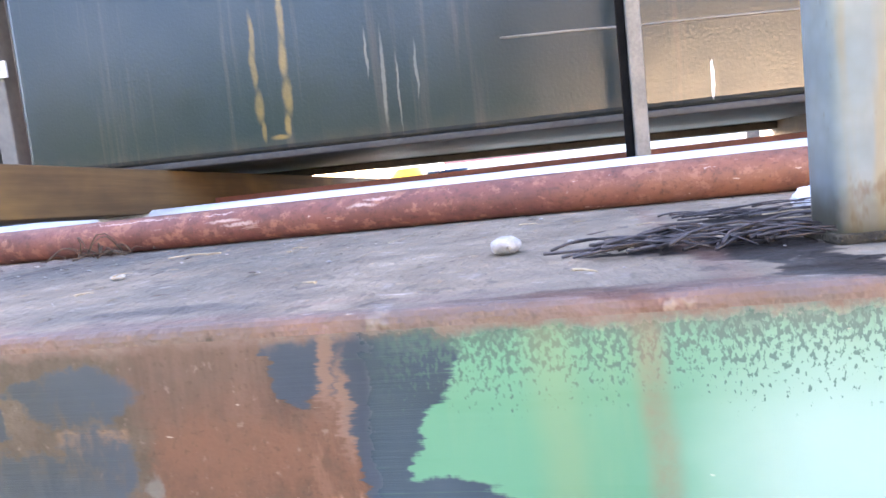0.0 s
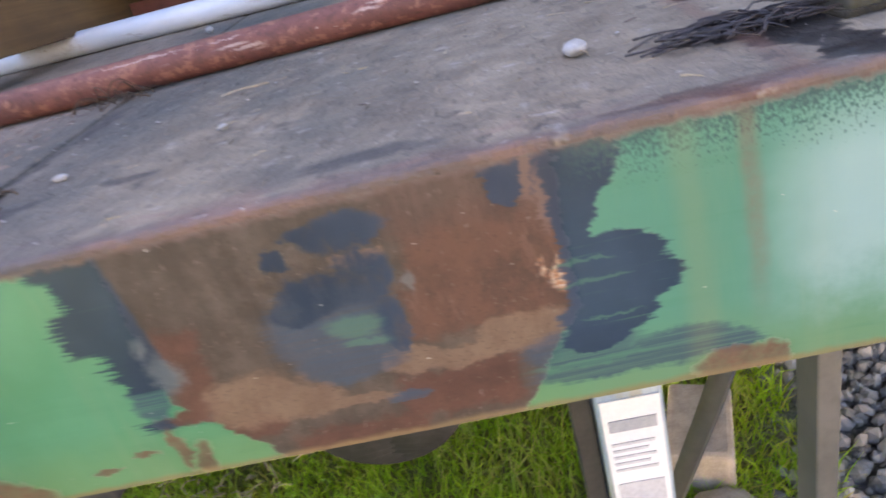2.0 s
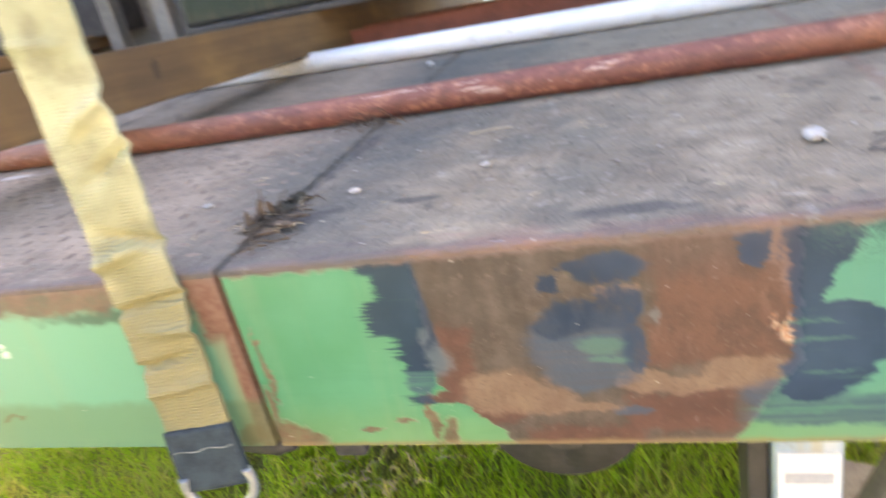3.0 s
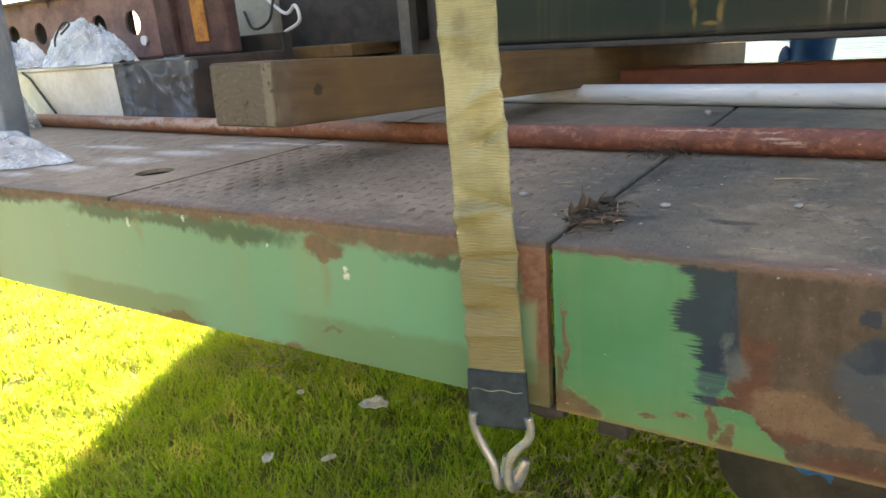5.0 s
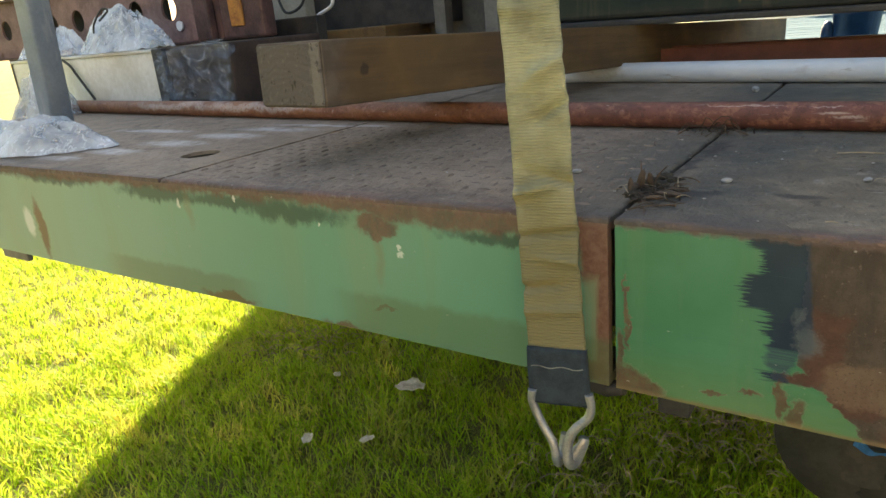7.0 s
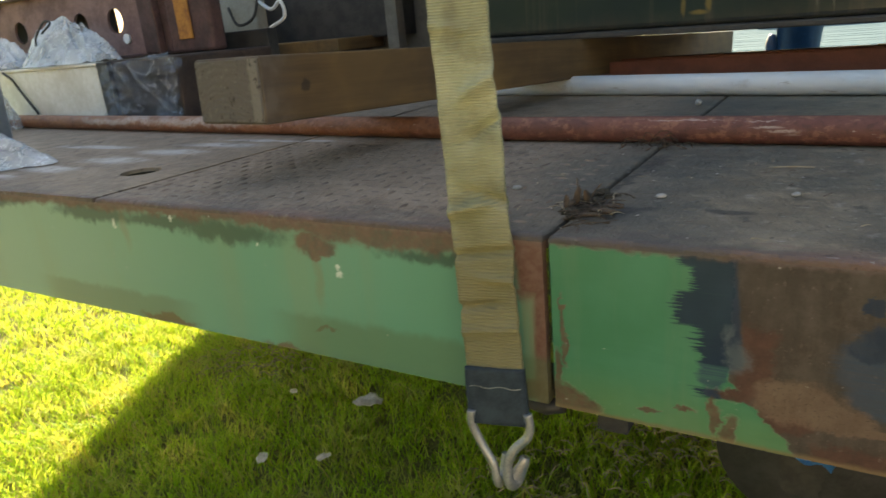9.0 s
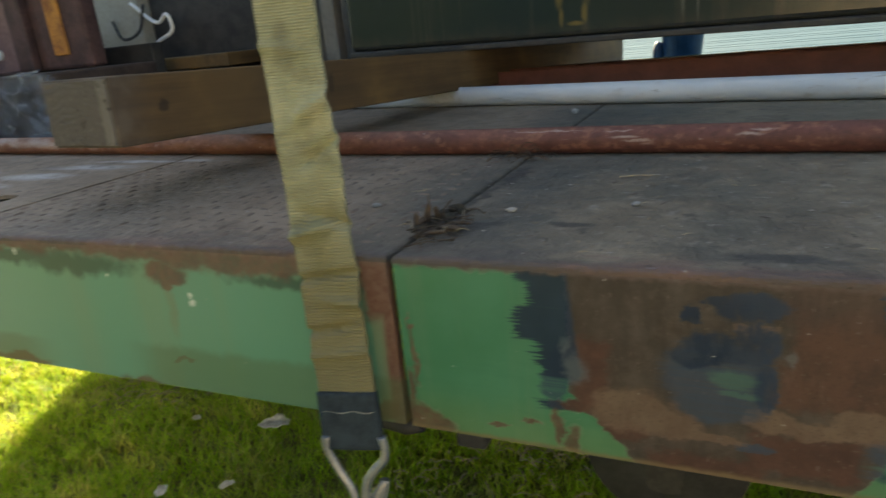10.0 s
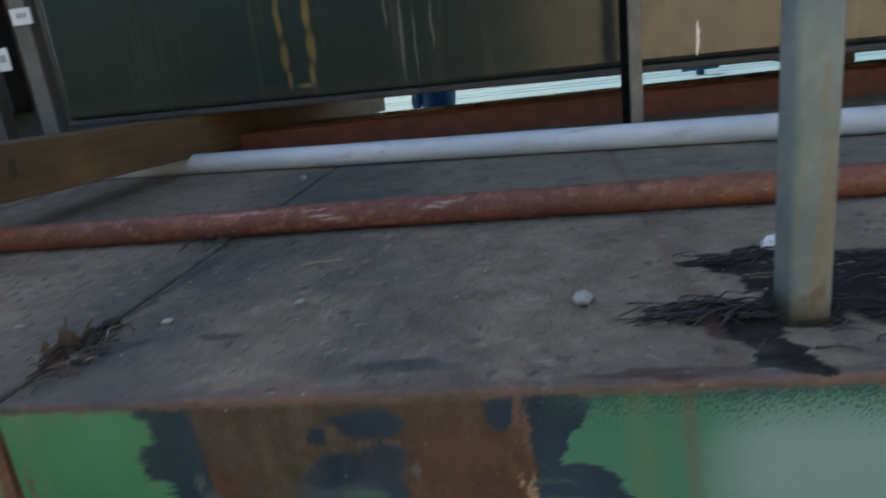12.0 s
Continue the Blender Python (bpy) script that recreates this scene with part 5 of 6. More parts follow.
def ribbon(z0, z1, half, thick, rough, rows, cols=10, seed=0):
    bm = bmesh.new()
    grid = {}
    for s in (0, 1):
        for i in range(rows + 1):
            z = z0 + (z1 - z0) * i / rows
            c = FOOT + SLOPE * (z - FOOT.z)
            for j in range(cols + 1):
                u = (j / cols - 0.5) * 2
                q = Vector((u * 0.9 + seed, z * 24 + u * 1.4, seed))
                d = rough * (0.6 * noise.noise(q * 0.7) + 0.3 * noise.noise(Vector((u * 2.2, z * 60 - u * 4, 4 + seed))))
                for zk, tilt, high, wide_k, side in CREASES:
                    d += rough * 2.3 * high * math.exp(-(((z - zk - tilt * u) / wide_k) ** 2)) * (0.5 + 0.5 * math.tanh(3 * side * u + 1))
                edge = half * (1 + 0.07 * noise.noise(Vector((z * 22, 2 * u, 9))))
                grid[s, i, j] = bm.verts.new(c + ACROSS * u * edge + OUT * (d + (thick if s else 0)))
    for s in (0, 1):
        for i in range(rows):
            for j in range(cols):
                bm.faces.new((grid[s, i, j], grid[s, i, j + 1], grid[s, i + 1, j + 1], grid[s, i + 1, j])).smooth = True
    for i in range(rows):
        for j in (0, cols):
            bm.faces.new((grid[0, i, j], grid[0, i + 1, j], grid[1, i + 1, j], grid[1, i, j]))
    for j in range(cols):
        for i in (0, rows):
            bm.faces.new((grid[0, i, j], grid[0, i, j + 1], grid[1, i, j + 1], grid[1, i, j]))
    bmesh.ops.recalc_face_normals(bm, faces=bm.faces[:])
    return bm


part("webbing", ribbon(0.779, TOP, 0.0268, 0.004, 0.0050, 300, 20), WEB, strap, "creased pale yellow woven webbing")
sleeve = part("sleeve", ribbon(0.729, 0.781, 0.0275, 0.007, 0.002, 14, seed=3), SLEEVE, strap, "dark blue-black stitched sleeve")
for z in (0.764,):
    c = FOOT + SLOPE * (z - FOOT.z) + OUT * 0.0085
    part("stitching", tube([c + ACROSS * (k / 10 - 0.5) * 0.048 + Vector((0, 0, 0.0012 * math.sin(k * 1.3))) for k in range(11)], 0.0005, 6), THREAD, sleeve)
HB = FOOT + SLOPE * (0.729 - FOOT.z) + OUT * 0.004
WIRE = 0.0041


def at(u, o, dz):
    return HB + ACROSS * u + OUT * o + Vector((0, 0, dz * 0.94))


a_wire = tube(smooth_path([at(-0.026, 0, 0.014), at(-0.0265, 0, 0.0), at(-0.019, 0.001, -0.022), at(-0.008, 0.003, -0.045), at(-0.0055, 0.004, -0.062), at(-0.0045, -0.001, -0.070), at(-0.004, -0.012, -0.069), at(-0.003, -0.019, -0.056), at(-0.001, -0.021, -0.044)]), WIRE, 14)
b_wire = tube(smooth_path([at(0.026, 0, 0.014), at(0.0275, 0, 0.001), at(0.025, 0.001, -0.012), at(0.013, 0.002, -0.026), at(0.006, 0.003, -0.042), at(0.0058, 0.004, -0.062), at(0.008, -0.001, -0.070), at(0.012, -0.009, -0.067), at(0.016, -0.014, -0.054), at(0.018, -0.014, -0.044)]), [WIRE * (1 + 0.25 * min(1, max(0, k / 40 - 0.2))) for k in range(73)], 14)
part("hook_wire", a_wire, ZINC, strap, "dull zinc wire hook")
part("hook_wire", b_wire, ZINC, strap, "dull zinc wire hook")
claw = smooth_path([at(0.003, -0.004, -0.071), at(0.010, -0.007, -0.064), at(0.017, -0.009, -0.050), at(0.0205, -0.010, -0.041)], 6)
part("hook_claw", tube(claw, [0.0052, 0.0066, 0.0076, 0.0082, 0.0084, 0.0083, 0.0080, 0.0077, 0.0074, 0.0071, 0.0068, 0.0064, 0.0060, 0.0057, 0.0054, 0.0050, 0.0046, 0.0040, 0.0030], 14, True, 0.55), ZINC, strap, "flat claw at the hook's end")


# ---- litter on the deck ----
def twigs(name, count, cx, cy, spread, length, material, seed, label, category, rad=0.0007, flat=0.35, turn=None):
    rnd = random.Random(seed)
    parts = []
    for _ in range(count):
        x, y = rnd.gauss(cx, spread[0]), max(rnd.gauss(cy, spread[1]), 0.012 + 0.4 * length)
        a = rnd.uniform(0, math.tau) if turn is None else radians(rnd.gauss(*turn))
        n, L = 5, length * rnd.uniform(0.4, 1.2)
        h0, arch = rnd.uniform(0.001, 0.006), rnd.uniform(0, flat) * L
        pts, curl = [], rnd.uniform(-0.16, 0.16)
        for k in range(n + 1):
            t = k / n
            bend = (rnd.uniform(-0.05, 0.05) + curl * 4 * t * (1 - t)) * L
            pts.append((x + math.cos(a) * L * (t - 0.5) - math.sin(a) * bend, y + math.sin(a) * L * (t - 0.5) + math.cos(a) * bend, DECK + h0 + arch * 4 * t * (1 - t)))
        parts.append(tube(pts, [rad * (1.2 - 0.8 * k / n) for k in range(n + 1)], 5))
    return tagged(part(name, joined(*parts), material), label, category, kind="stuff")


twigs("twigs", 56, 0.014, 0.074, (0.012, 0.022), 0.026, TWIG, 1, "clump of dry brown twigs caught in the deck seam", "twigs", 0.0007, 0.12)
twigs("straw", 8, 0.012, 0.075, (0.014, 0.022), 0.028, STRAW, 2, "dry straw caught in the deck seam", "straw", 0.0005, 0.22)
twigs("twigs", 24, -0.004, 0.388, (0.024, 0.010), 0.035, TWIG, 3, "dry twigs against the rusty pipe", "twigs", 0.0007, 0.5)
twigs("straw", 22, 0.25, 0.2, (0.35, 0.11), 0.014, STRAW, 4, "scattered bits of straw on the deck", "straw", 0.0005, 0.05)
twigs("weed", 80, 0.540, 0.098, (0.028, 0.011), 0.052, WRACK, 5, "tangle of black wet weed at the post", "weed", 0.0007, 0.14, (6, 24))
twigs("weed", 26, 0.578, 0.212, (0.020, 0.012), 0.045, WRACK, 15, "black wet weed behind the post", "weed", 0.0006, 0.05, (4, 20))
twigs("weed", 40, 0.645, 0.12, (0.03, 0.05), 0.05, WRACK, 6, "tangle of black wet weed beside the post", "weed", 0.0007, 0.12, (-10, 30))
twigs("straw", 9, 0.60, 0.13, (0.06, 0.06), 0.032, STRAW, 7, "pale straw lying over the wet weed", "straw", 0.00035, 0.05, (0, 15))
moss = part("moss", joined(*[moved(lump(0.0055 * (1 + 0.3 * math.sin(k * 4)), (1.1, 1.3, 0.5), 0.45, k + 2, 3, 3), pose(0.004 + 0.010 * math.sin(k * 2.4), 0.06 + 0.007 * k, DECK + 0.001)) for k in range(14)]), MOSS)
tagged(moss, "dark mossy dirt caught in the deck seam", "moss", kind="stuff")
for k, (bx, by, ln) in enumerate(((-0.004, 0.092, 0.024), (0.004, 0.097, 0.020), (-0.010, 0.078, 0.018))):
    chip = part("bark_chip", moved(lump(ln / 2, (0.30, 0.16, 1.0), 0.25, k + 23, 3), pose(bx, by, DECK + ln * 0.42, 14 * math.sin(k * 2), 12 * math.cos(k * 3), 25 * k)), TWIG)
    tagged(chip, "brown bark chip standing upright in the deck seam", "bark chip", "bark chips in the seam")
for k, (bx, by, ln, tn) in enumerate(((0.022, 0.052, 0.020, 20), (0.03, 0.066, 0.026, 160), (-0.008, 0.088, 0.024, 95), (0.035, 0.083, 0.018, 10))):
    chip = part("bark_chip", moved(lump(ln / 2, (1.0, 0.32, 0.2), 0.25, k + 3, 3), pose(bx, by, DECK + 0.006, 0, 14 * math.sin(k * 3), tn)), TWIG)
    tagged(chip, "small brown bark chip in the deck seam", "bark chip", "bark chips in the seam")
for k, (bx, by, lx, ly, ln) in enumerate(((-0.006, 0.100, -0.004, 0.010, 0.026), (0.004, 0.106, 0.012, 0.004, 0.022))):
    up = [(bx, by, DECK), (bx + lx * 0.3, by + ly * 0.3, DECK + ln * 0.55), (bx + lx, by + ly, DECK + ln)]
    tagged(part("stalk", tube(smooth_path(up, 4), [0.0008] * 8 + [0.0003], 6), TWIG), "dry stalk standing upright in the deck seam", "stalk", "stalks in the seam")
long_straw = part("stalk", tube(smooth_path([(0.145, 0.283, DECK + 0.002), (0.165, 0.286, DECK + 0.003), (0.188, 0.290, DECK + 0.002)]), 0.0007, 6), STRAW)
tagged(long_straw, "single pale dry stalk on the deck", "stalk")


def pebble(x, y, r, squash, seed, label):
    p = part("pebble", moved(lump(r, squash, 0.12, seed, 3), pose(x, y, DECK + r * squash[2] * 0.9, 0, 0, seed * 40)), PEBBLE)
    return tagged(p, label, "pebble", "pebbles on the deck")


pebble(0.436, 0.134, 0.0092, (1.3, 0.85, 0.52), 2, "pale rounded pebble on the dirty deck")
pebble(0.064, 0.142, 0.0042, (0.8, 1.3, 0.6), 3, "small pale stone chip on the deck")
pebble(-0.095, 0.150, 0.0042, (1.3, 0.9, 0.6), 5, "small greenish stone chip on the deck")
pebble(0.18, 0.172, 0.0035, (1.4, 0.9, 0.6), 6, "small pale stone chip on the deck")
pebble(-0.03, 0.80, 0.007, (1.2, 0.9, 0.8), 7, "small white stone chip by the white pipe")
part_seed = random.Random(12)
bits = [moved(lump(0.0005 + 0.0011 * part_seed.random() ** 3, (1.3, 0.9, 0.5), 0.2, k, 1), pose(part_seed.uniform(-0.9, 0.9), part_seed.uniform(0.015, 0.36), DECK + 0.001)) for k in range(170)]
tagged(part("grit", joined(*bits), PEBBLE), "scattered pale grit on the deck", "grit", kind="stuff")
flakes = []
for k in range(70):
    fx = part_seed.gauss(0.10, 0.22) if k % 2 else part_seed.uniform(-0.9, 0.9)
    fy = part_seed.uniform(0.02, 0.39) if k % 3 else part_seed.gauss(0.385, 0.012)
    m = pose(fx, fy, DECK + 0.0016, part_seed.uniform(-12, 12), part_seed.uniform(-12, 12), part_seed.uniform(0, 360))
    flakes.append(moved(lump(part_seed.uniform(0.0010, 0.0026), (2.2, 0.5, 0.12), 0.35, k + 40, 2), m))
tagged(part("rust_flakes", joined(*flakes), FLAKE), "dark curled rust flakes scattered on the deck", "rust flakes", kind="stuff")


def film_heap(name, x, y, z, r, squash, seed, material, label, sub=5, rough=0.35):
    """Crumpled plastic film: a heap with sharp creases and a flat foot."""
    bm = bmesh.new()
    bmesh.ops.create_icosphere(bm, subdivisions=sub, radius=1)
    off = Vector((seed * 2.7, seed * 1.1, seed))
    for v in bm.verts:
        d = v.co.normalized()
        k = 1 + rough * (1 - 2.4 * abs(noise.noise(d * 1.3 + off))) + 0.4 * rough * (1 - 2.4 * abs(noise.noise(d * 3.1 + off)))
        k += 0.08 * noise.noise(d * 9 + off)
        v.co = Vector((d.x * squash[0], d.y * squash[1], d.z * squash[2])) * r * k
        v.co.z = max(v.co.z, -r * squash[2] * 0.55)
    for f in bm.faces:
        f.smooth = True
    return tagged(part(name, moved(bm, pose(x, y, z)), material), label, "plastic bag", "plastic film on the load")


def film_sheet(name, x, y, z, rx, ry, high, seed, material, label, folds=5, peak=(0.0, 0.0), turn=0.0):
    """A loose plastic sheet that stands up in a peak and falls in folds to a ragged hem."""
    bm = bmesh.new()
    rings, spokes = 17, 54
    off = Vector((seed * 1.7, seed * 0.6, seed))
    rows = []
    for i in range(rings + 1):
        row, q = [], max(i, 0.02) / rings
        for k in range(spokes):
            t = math.tau * k / spokes
            d = Vector((math.cos(t), math.sin(t), 0))
            hem = 1 + 0.16 * noise.noise(d * 1.6 + off) + 0.07 * noise.noise(d * 5 + off)
            fold = abs(math.sin(folds * t / 2 + 1.5 * noise.noise(d * 1.2 + off)))
            h = (1 - q) ** 0.85 * (1 + 0.5 * noise.noise(d * q * 2.2 + off)) + 0.26 * (fold - 0.45) * math.sin(math.pi * q)
            h += (0.30 * abs(noise.noise(d * q * 4 + off)) + 0.22 * abs(noise.noise(d * q * 9 + off))) * (1 - q * 0.5) * min(1.0, 3 * q) - 0.06
            px = peak[0] * (1 - q) + d.x * rx * q * hem
            py = peak[1] * (1 - q) + d.y * ry * q * hem
            row.append(bm.verts.new((px, py, max(0.0, h) * high + 0.0015)))
        rows.append(row)
    for a, b in zip(rows, rows[1:]):
        for k in range(spokes):
            quad = (a[k], b[k], b[(k + 1) % spokes], a[(k + 1) % spokes])
            for tri in ((quad[0], quad[1], quad[2]), (quad[0], quad[2], quad[3])) if (k * 7 + len(bm.faces)) % 3 else ((quad[0], quad[1], quad[3]), (quad[1], quad[2], quad[3])):
                bm.faces.new(tri)
    bm.faces.new(rows[0])
    bmesh.ops.recalc_face_normals(bm, faces=bm.faces[:])
    bmesh.ops.solidify(bm, geom=bm.faces[:], thickness=-0.0008)
    return tagged(part(name, moved(bm, pose(x, y, z, 0, 0, turn)), material), label, "plastic bag", "plastic film on the load")


film_sheet("plastic_bag", -1.21, 0.130, DECK, 0.17, 0.088, 0.062, 3, BAG, "crumpled white plastic sheet at the foot of the post", 6, (0.01, -0.03), 12)
film_sheet("plastic_bag", -1.50, 0.13, DECK, 0.20, 0.11, 0.055, 9, BAG, "crumpled white plastic bag beside the post", 7, (0.03, 0.0))
film_heap("plastic_bag", 0.613, 0.235, DECK + 0.005, 0.008, (1.0, 0.8, 0.8), 5, PAPER, "small scrap of white plastic by the post", 4)

# ---- load at the far left of the deck ----
white_box = thing("storage_box", "dirty white box standing on the deck", "box")
part("body", box(-2.40, -1.588, 0.66, 0.80, DECK, 1.055, 0.006), FOAM, white_box)
part("lid", box(-2.405, -1.584, 0.655, 0.805, 1.0555, 1.064, 0.003), FOAM, white_box)
part("cord", tube(smooth_path([(-2.05, 0.650, 1.056), (-2.0, 0.645, 1.034), (-1.985, 0.648, 1.01), (-1.915, 0.65, 0.93)]), 0.004, 8), DARK, white_box, "dark cord hanging across the box")
film_sheet("plastic_bag", -1.93, 0.50, DECK, 0.105, 0.085, 0.13, 14, BAG, "crumpled clear plastic sheet beside the white box", 9, (0.05, 0.0))
film_sheet("plastic_bag", -2.20, 0.715, 1.064, 0.19, 0.085, 0.10, 17, BAG, "crumpled clear plastic sheet lying on the white box", 7, (-0.02, 0.01))
film_sheet("plastic_bag", -1.80, 0.715, 1.064, 0.195, 0.085, 0.118, 11, BAG, "clear plastic sheet heaped in a peak on the white box", 9, (0.02, 0.01))
part_string = part("string", tube(smooth_path([(-1.86, 0.665, 1.125), (-1.82, 0.650, 1.15), (-1.775, 0.655, 1.185), (-1.755, 0.66, 1.18), (-1.79, 0.650, 1.155)]), 0.003, 8), DARK)
tagged(part_string, "dark string lying over the plastic sheet", "string")
# added to block the bright slit between the crate and the beam
bearer = part("bearer", box(-3.20, -1.285, 1.022, 1.062, DECK, 1.115, 0.003), DARK)
tagged(bearer, "dark bearer added behind the wrapped crate to block a bright gap", "bearer")
wrapped = thing("wrapped_crate", "dark crate wrapped in clear plastic film", "crate")
part("crate", box(-1.584, -1.275, 0.672, 1.02, DECK, 1.066, 0.006), SOOT, wrapped)
part("batten", box(-1.583, -1.535, 0.655, 0.6715, DECK, 1.064, 0.003), DARK, wrapped)
sheet = bmesh.new()
bmesh.ops.create_grid(sheet, x_segments=60, y_segments=40, size=0.5)
for v in sheet.verts:
    u, w = v.co.x, v.co.y
    q = Vector((u * 3 + w * 2, w * 2.4 - u, 3))
    d = 0.026 * (1 - 2.4 * abs(noise.noise(q * 1.4))) + 0.014 * (1 - 2.4 * abs(noise.noise(q * 3.1))) + 0.004 * noise.noise(q * 9) + 0.05 * max(0, -w) ** 2
    v.co = Vector((-1.388 + u * (0.30 + 0.06 * noise.noise(q * 0.5)), 0.648 - d, 0.988 + w * (0.155 + 0.05 * u)))
for f in sheet.faces:
    f.smooth = True
bmesh.ops.solidify(sheet, geom=sheet.faces[:], thickness=0.001)
part("film", sheet, CLEAR, wrapped, "crumpled clear film")


def holed_beam(x0, x1, y, z0, z1, cells, radius):
    """The web of a beam with a row of round holes."""
    bm = bmesh.new()
    w, n, cz = (x1 - x0) / cells, 24, (z0 + z1) / 2
    for c in range(cells):
        cx = x0 + (c + 0.5) * w
        r = radius * (1.0 if c % 3 else 0.8)
        layers = []
        for yy in (y, y + 0.008):
            inner, outer = [], []
            for k in range(n):
                t = (k + 0.5) * math.tau / n
                cs, sn = math.cos(t), math.sin(t)
                inner.append(bm.verts.new((cx + r * cs, yy, cz + r * sn)))
                m = min(w / 2 / abs(cs), (z1 - z0) / 2 / abs(sn))
                outer.append(bm.verts.new((cx + m * cs, yy, cz + m * sn)))
            for k in range(n):
                bm.faces.new((inner[k], outer[k], outer[(k + 1) % n], inner[(k + 1) % n]))
            layers.append(inner)
        for k in range(n):
            bm.faces.new((layers[0][k], layers[0][(k + 1) % n], layers[1][(k + 1) % n], layers[1][k]))
    bmesh.ops.recalc_face_normals(bm, faces=bm.faces[:])
    return bm


beam = thing("holed_beam", "rusty pink-brown steel beam with round holes", "beam")
part("web", holed_beam(-3.334, -1.714, 0.90, 1.075, 1.285, 9, 0.038), PINKRUST, beam)
part("web", box(-1.7135, -1.655, 0.90, 0.908, 1.0765, 1.2835), PINKRUST, beam)
part("lower_flange", box(-3.334, -1.655, 0.88, 1.0, 1.067, 1.076, 0.002), CRUST, beam)
part("upper_flange", box(-3.334, -1.655, 0.88, 1.0, 1.284, 1.294, 0.002), CRUST, beam)
part("backing_plate", box(-3.334, -1.900, 0.965, 0.975, 1.078, 1.282), DARK, beam)
part("backing_plate", box(-1.815, -1.665, 0.965, 0.975, 1.078, 1.282), DARK, beam)
part("bolt", tube([(-1.757, 0.892, 1.124), (-1.757, 0.900, 1.124)], 0.015, 12), PAPER, beam, "pale bolt head")
stub = thing("rusty_block", "blocky rusted casting with an orange patch", "casting")
part("casting", box(-1.652, -1.515, 0.87, 0.92, 1.068, 1.30, 0.010), CRUST, stub)
part("rib", box(-1.560, -1.545, 0.845, 0.8695, 1.072, 1.29, 0.004), CRUST, stub)
part("casting", box(-1.512, -1.332, 0.86, 0.91, 1.068, 1.30, 0.010), CRUST, stub)
part("patch", box(-1.464, -1.408, 0.853, 0.8595, 1.105, 1.25, 0.003), BURNT, stub, "bright orange rusted face")
packer = part("packing_plank", box(-1.75, -1.14, 1.16, 1.40, 1.03, 1.068, 0.004), WOOD)
tagged(packer, "weathered plank packing under the machine", "plank")
packer_low = part("packing_block", box(-1.70, -1.20, 1.18, 1.38, DECK, 1.029, 0.004), DARK)
tagged(packer_low, "dark block packing under the plank", "block")
machine = thing("machine_cabinet", "grey steel machine cabinet with loose wires", "machine")
part("housing", box(-2.02, -0.74, 1.42, 1.82, DECK, 2.3, 0.01), GREY, machine)
# added out of view to keep the sun off the box lid
part("sun_block", box(-2.75, -2.021, 1.42, 1.82, 1.34, 2.3, 0.01), GREY, machine)
part("cream_panel", box(-1.80, -1.595, 1.30, 1.419, 1.075, 2.1, 0.006), CREAM, machine, "stained cream panel")
part("dark_panel", box(-1.590, -1.02, 1.34, 1.419, 1.06, 2.1, 0.006), DARK, machine)
part("upright", box(-0.985, -0.945, 1.20, 1.24, DECK, 2.3, 0.003), GREY, machine)
part("upright", box(-0.745, -0.705, 1.08, 1.12, DECK, 2.3, 0.003), GREY, machine)
part("wire", tube(smooth_path([(-1.62, 1.295, 1.25), (-1.50, 1.27, 1.18), (-1.44, 1.26, 1.20), (-1.43, 1.26, 1.15), (-1.50, 1.26, 1.12)]), 0.006, 8), WHITE, machine, "loose pale wire loop")
part("wire", tube(smooth_path([(-1.72, 1.295, 1.20), (-1.66, 1.27, 1.14), (-1.58, 1.27, 1.16), (-1.55, 1.28, 1.24)]), 0.005, 8), DARK, machine)
for x, z, w, h in ((-0.715, 1.275, 0.05, 0.035), (-0.79, 1.19, 0.03, 0.05)):
    tag = part("label", box(x - w / 2, x + w / 2, 1.073, 1.0785, z - h / 2, z + h / 2, 0.0005), PAPER, machine, "white printed label")
    part("print_bar", box(x - w * 0.2, x + w * 0.3, 1.0715, 1.0725, z - h * 0.1, z + h * 0.2), INK, tag)

# ---- bucket and what shows beyond the deck ----
bucket = thing("bucket", "round dark blue plastic bowl on the deck", "bucket")


def bowl(cx, cy, z, r0, r1, h, wall):
    bm = bmesh.new()
    n = 36
    prof = [(0.001, 0.0), (r0, 0.0), (r1, h), (r1 + 0.006, h), (r1 + 0.006, h + 0.004), (r1 - wall, h + 0.004), (r0 - wall, wall), (0.001, wall)]
    rings = [[bm.verts.new((cx + r * math.cos(k * math.tau / n), cy + r * math.sin(k * math.tau / n), z + zz)) for k in range(n)] for r, zz in prof]
    for a, b in zip(rings, rings[1:]):
        for k in range(n):
            bm.faces.new((a[k], a[(k + 1) % n], b[(k + 1) % n], b[k])).smooth = True
    bmesh.ops.recalc_face_normals(bm, faces=bm.faces[:])
    return bm


part("bowl", bowl(0.020, 2.25, 0.836, 0.060, 0.074, 0.132, 0.003), BLUE, bucket)
part("side_spout", moved(lump(0.030, (0.7, 0.9, 1.4), 0.05, 3), pose(-0.065, 2.25, 0.905)), BLUE, bucket)

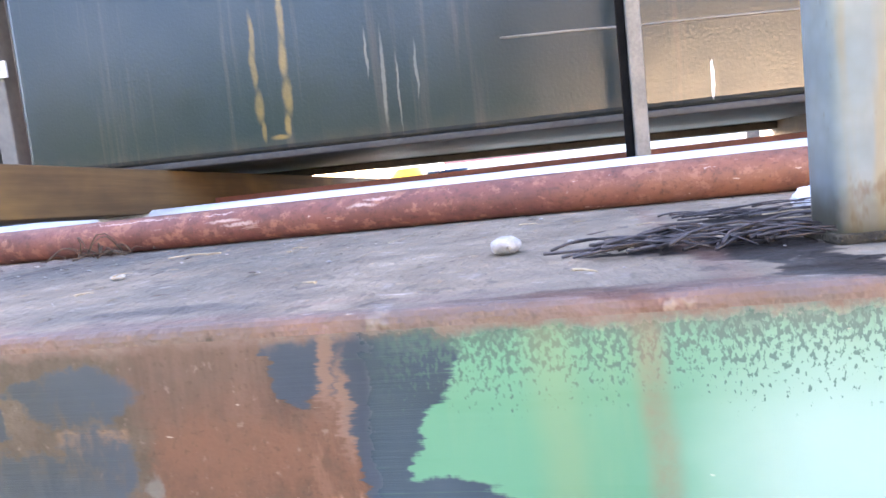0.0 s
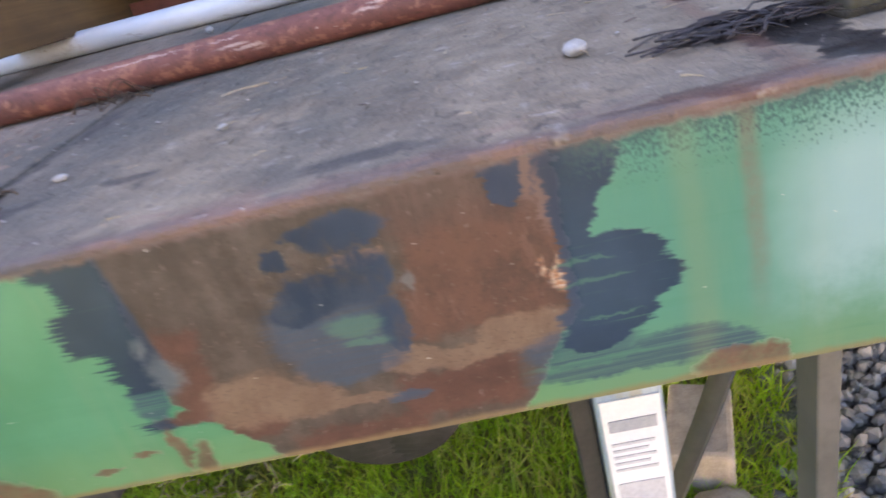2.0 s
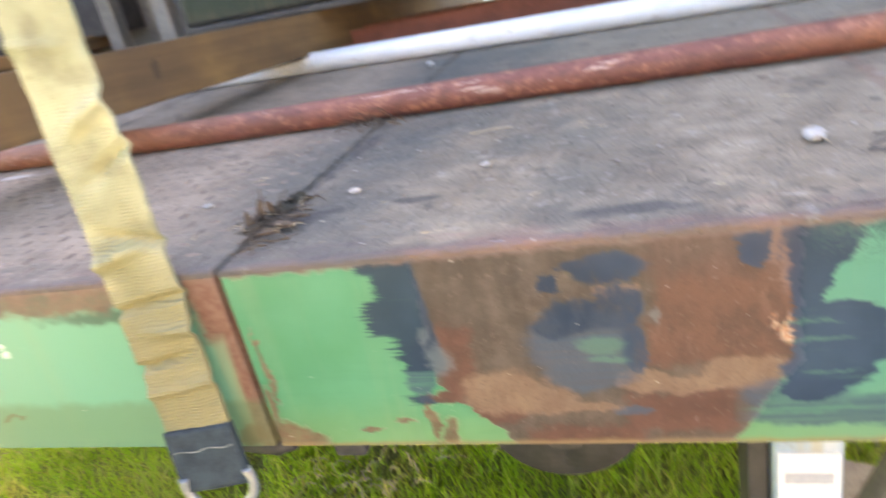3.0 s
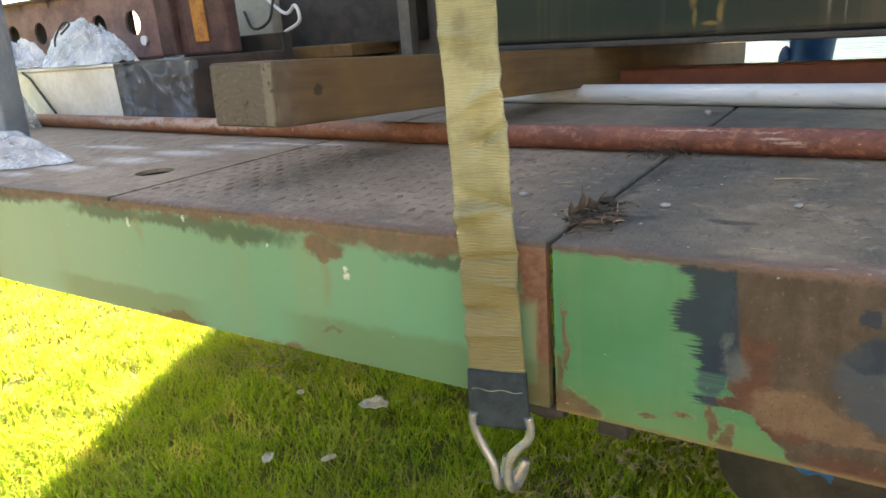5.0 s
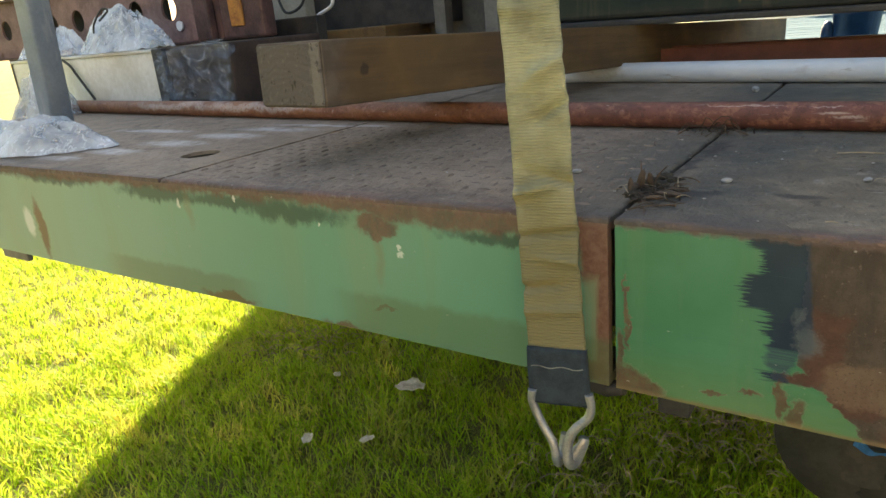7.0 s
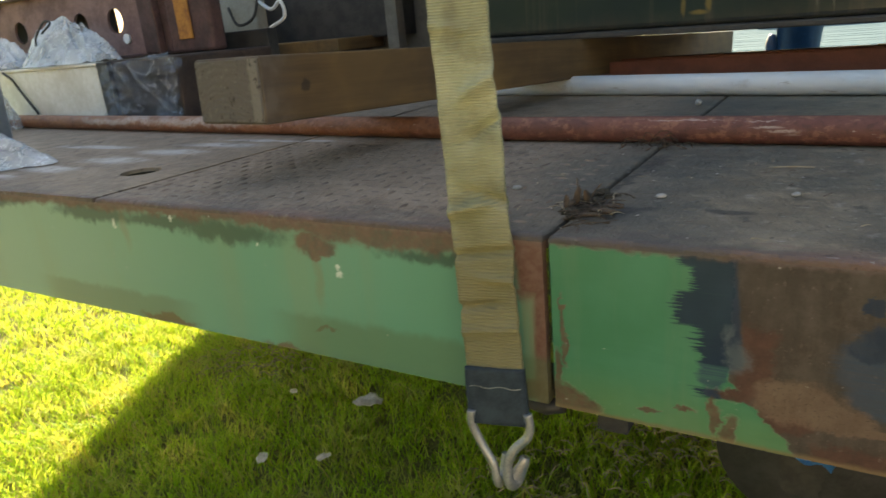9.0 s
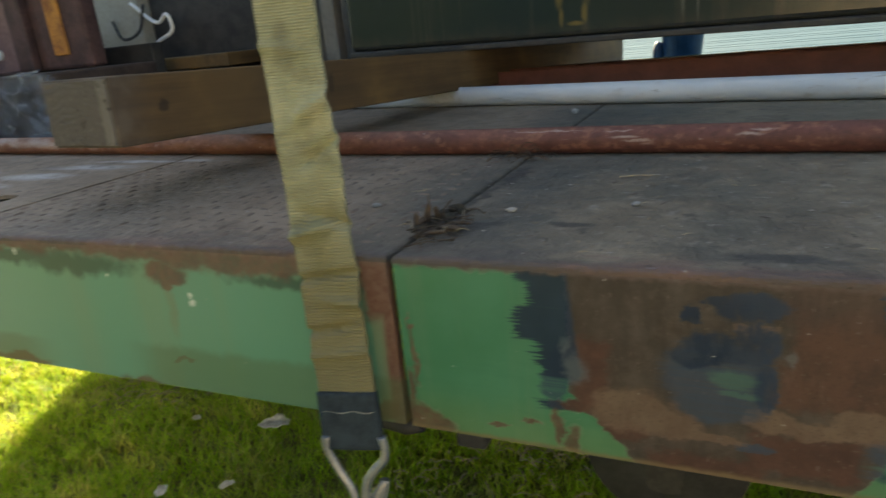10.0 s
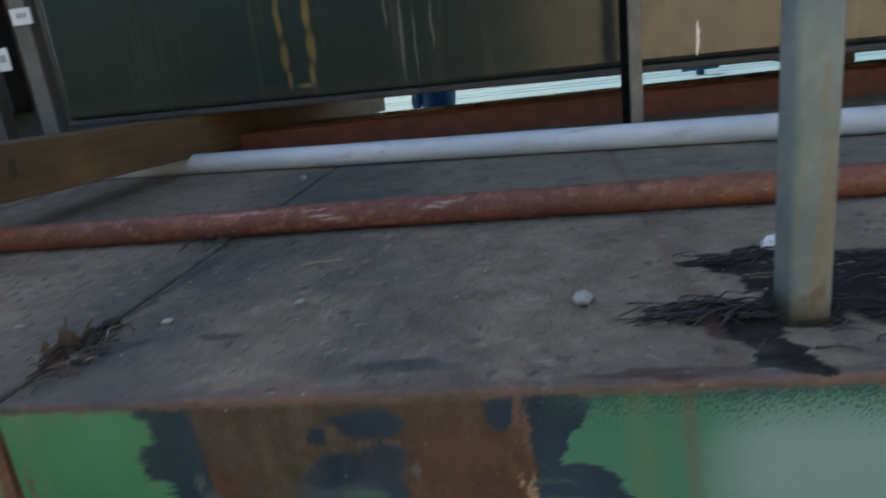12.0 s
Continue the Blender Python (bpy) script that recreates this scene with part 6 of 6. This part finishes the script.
platform = thing("boarded_platform", "low platform of pale blue painted boards behind the trailer", "platform")
for k in range(24):
    part("board", box(-0.74, 3.6, 1.98 + k * 0.145, 2.12 + k * 0.145, 0.808, 0.832 + 0.001 * (k % 3), 0.003), SIDING, platform)
for x in (-0.66, 1.5, 3.5):
    for y in (2.05, 5.38):
        part("leg", box(x - 0.04, x + 0.04, y - 0.04, y + 0.04, 0, 0.807, 0.004), WHITE, platform)
cleat = thing("mooring_cleat", "small blue cleat on the pale blue boards", "cleat")
part("stem", tube([(1.12, 2.9, 0.834), (1.12, 2.9, 0.90)], 0.018, 14), BLUE, cleat)
part("horn", tube([(1.04, 2.9, 0.862), (1.12, 2.9, 0.868), (1.20, 2.9, 0.862)], [0.010, 0.016, 0.010], 12), BLUE, cleat)

plank = part("ragged_plank", profile([(1.42, DECK), (1.56, DECK), (1.56, DECK + 0.038), (1.42, DECK + 0.038)], -0.36, 2.2, 0.003), WOOD)
tagged(plank, "weathered pale plank lying behind the red channel", "plank")
splinters = [moved(box(-0.5, 0.5, -0.5, 0.5, -0.5, 0.5), pose(0.2 + 0.12 * k + 0.03 * math.sin(k * 5), 1.47 + 0.02 * math.sin(k * 3), DECK + 0.0405, 0, 3 * math.sin(k), 12 * math.sin(k * 7)) @ Matrix.Diagonal((0.06 + 0.03 * math.sin(k * 2), 0.018, 0.005, 1))) for k in range(9)]
tagged(part("splinters", joined(*splinters), STRAW), "pale wood splinters lying on the plank", "splinters", kind="stuff")

barrier = thing("red_barrier", "red and white rail on grey brackets behind the trailer", "barrier")
part("rail", box(-0.62, 1.82, 5.59, 5.67, 1.0905, 1.125, 0.006), WHITE, barrier)
part("rail", box(-0.62, 1.82, 5.585, 5.675, 1.062, 1.090, 0.006), REDPAINT, barrier, "red painted rail")
part("rail", box(-0.62, 1.82, 5.59, 5.67, 0.985, 1.0615, 0.006), WHITE, barrier)
part("rail", box(-1.30, 1.82, 5.59, 5.67, 0.80, 0.930, 0.006), WHITE, barrier)
part("dark_panel", box(-0.62, 1.82, 5.64, 5.66, 0.9305, 0.9845), DARK, barrier)
for x in (-0.2, 0.45, 0.62, 0.95, 1.4, 1.8):
    part("bracket", box(x - 0.025, x + 0.025, 5.60, 5.638, 0.0, 0.974, 0.004), WHITE, barrier)
drum = thing("yellow_drum", "bright yellow plastic drum behind the trailer", "drum")
part("shell", tube([(-1.05, 6.0, 0.0), (-1.05, 6.0, 1.0), (-1.05, 6.0, 1.07)], [0.16, 0.16, 0.13], 28), YELLOW, drum)
copy_thing(drum, Matrix.Translation((2.83, 0.3, -0.06)))
crate = part("white_crate", box(-1.42, -0.90, 6.35, 6.8, 0, 1.21, 0.02), WHITE)
tagged(crate, "white sunlit crate standing behind the yellow drum", "crate")
dark_post = part("post", box(1.92, 2.10, 6.0, 6.2, 0, 1.6, 0.01), DARK)
tagged(dark_post, "dark square post behind the trailer", "post")
white_drum = part("white_cabinet", box(2.12, 2.48, 6.0, 6.4, 0, 1.35, 0.03), WHITE)
tagged(white_drum, "white cabinet standing behind the trailer", "cabinet")
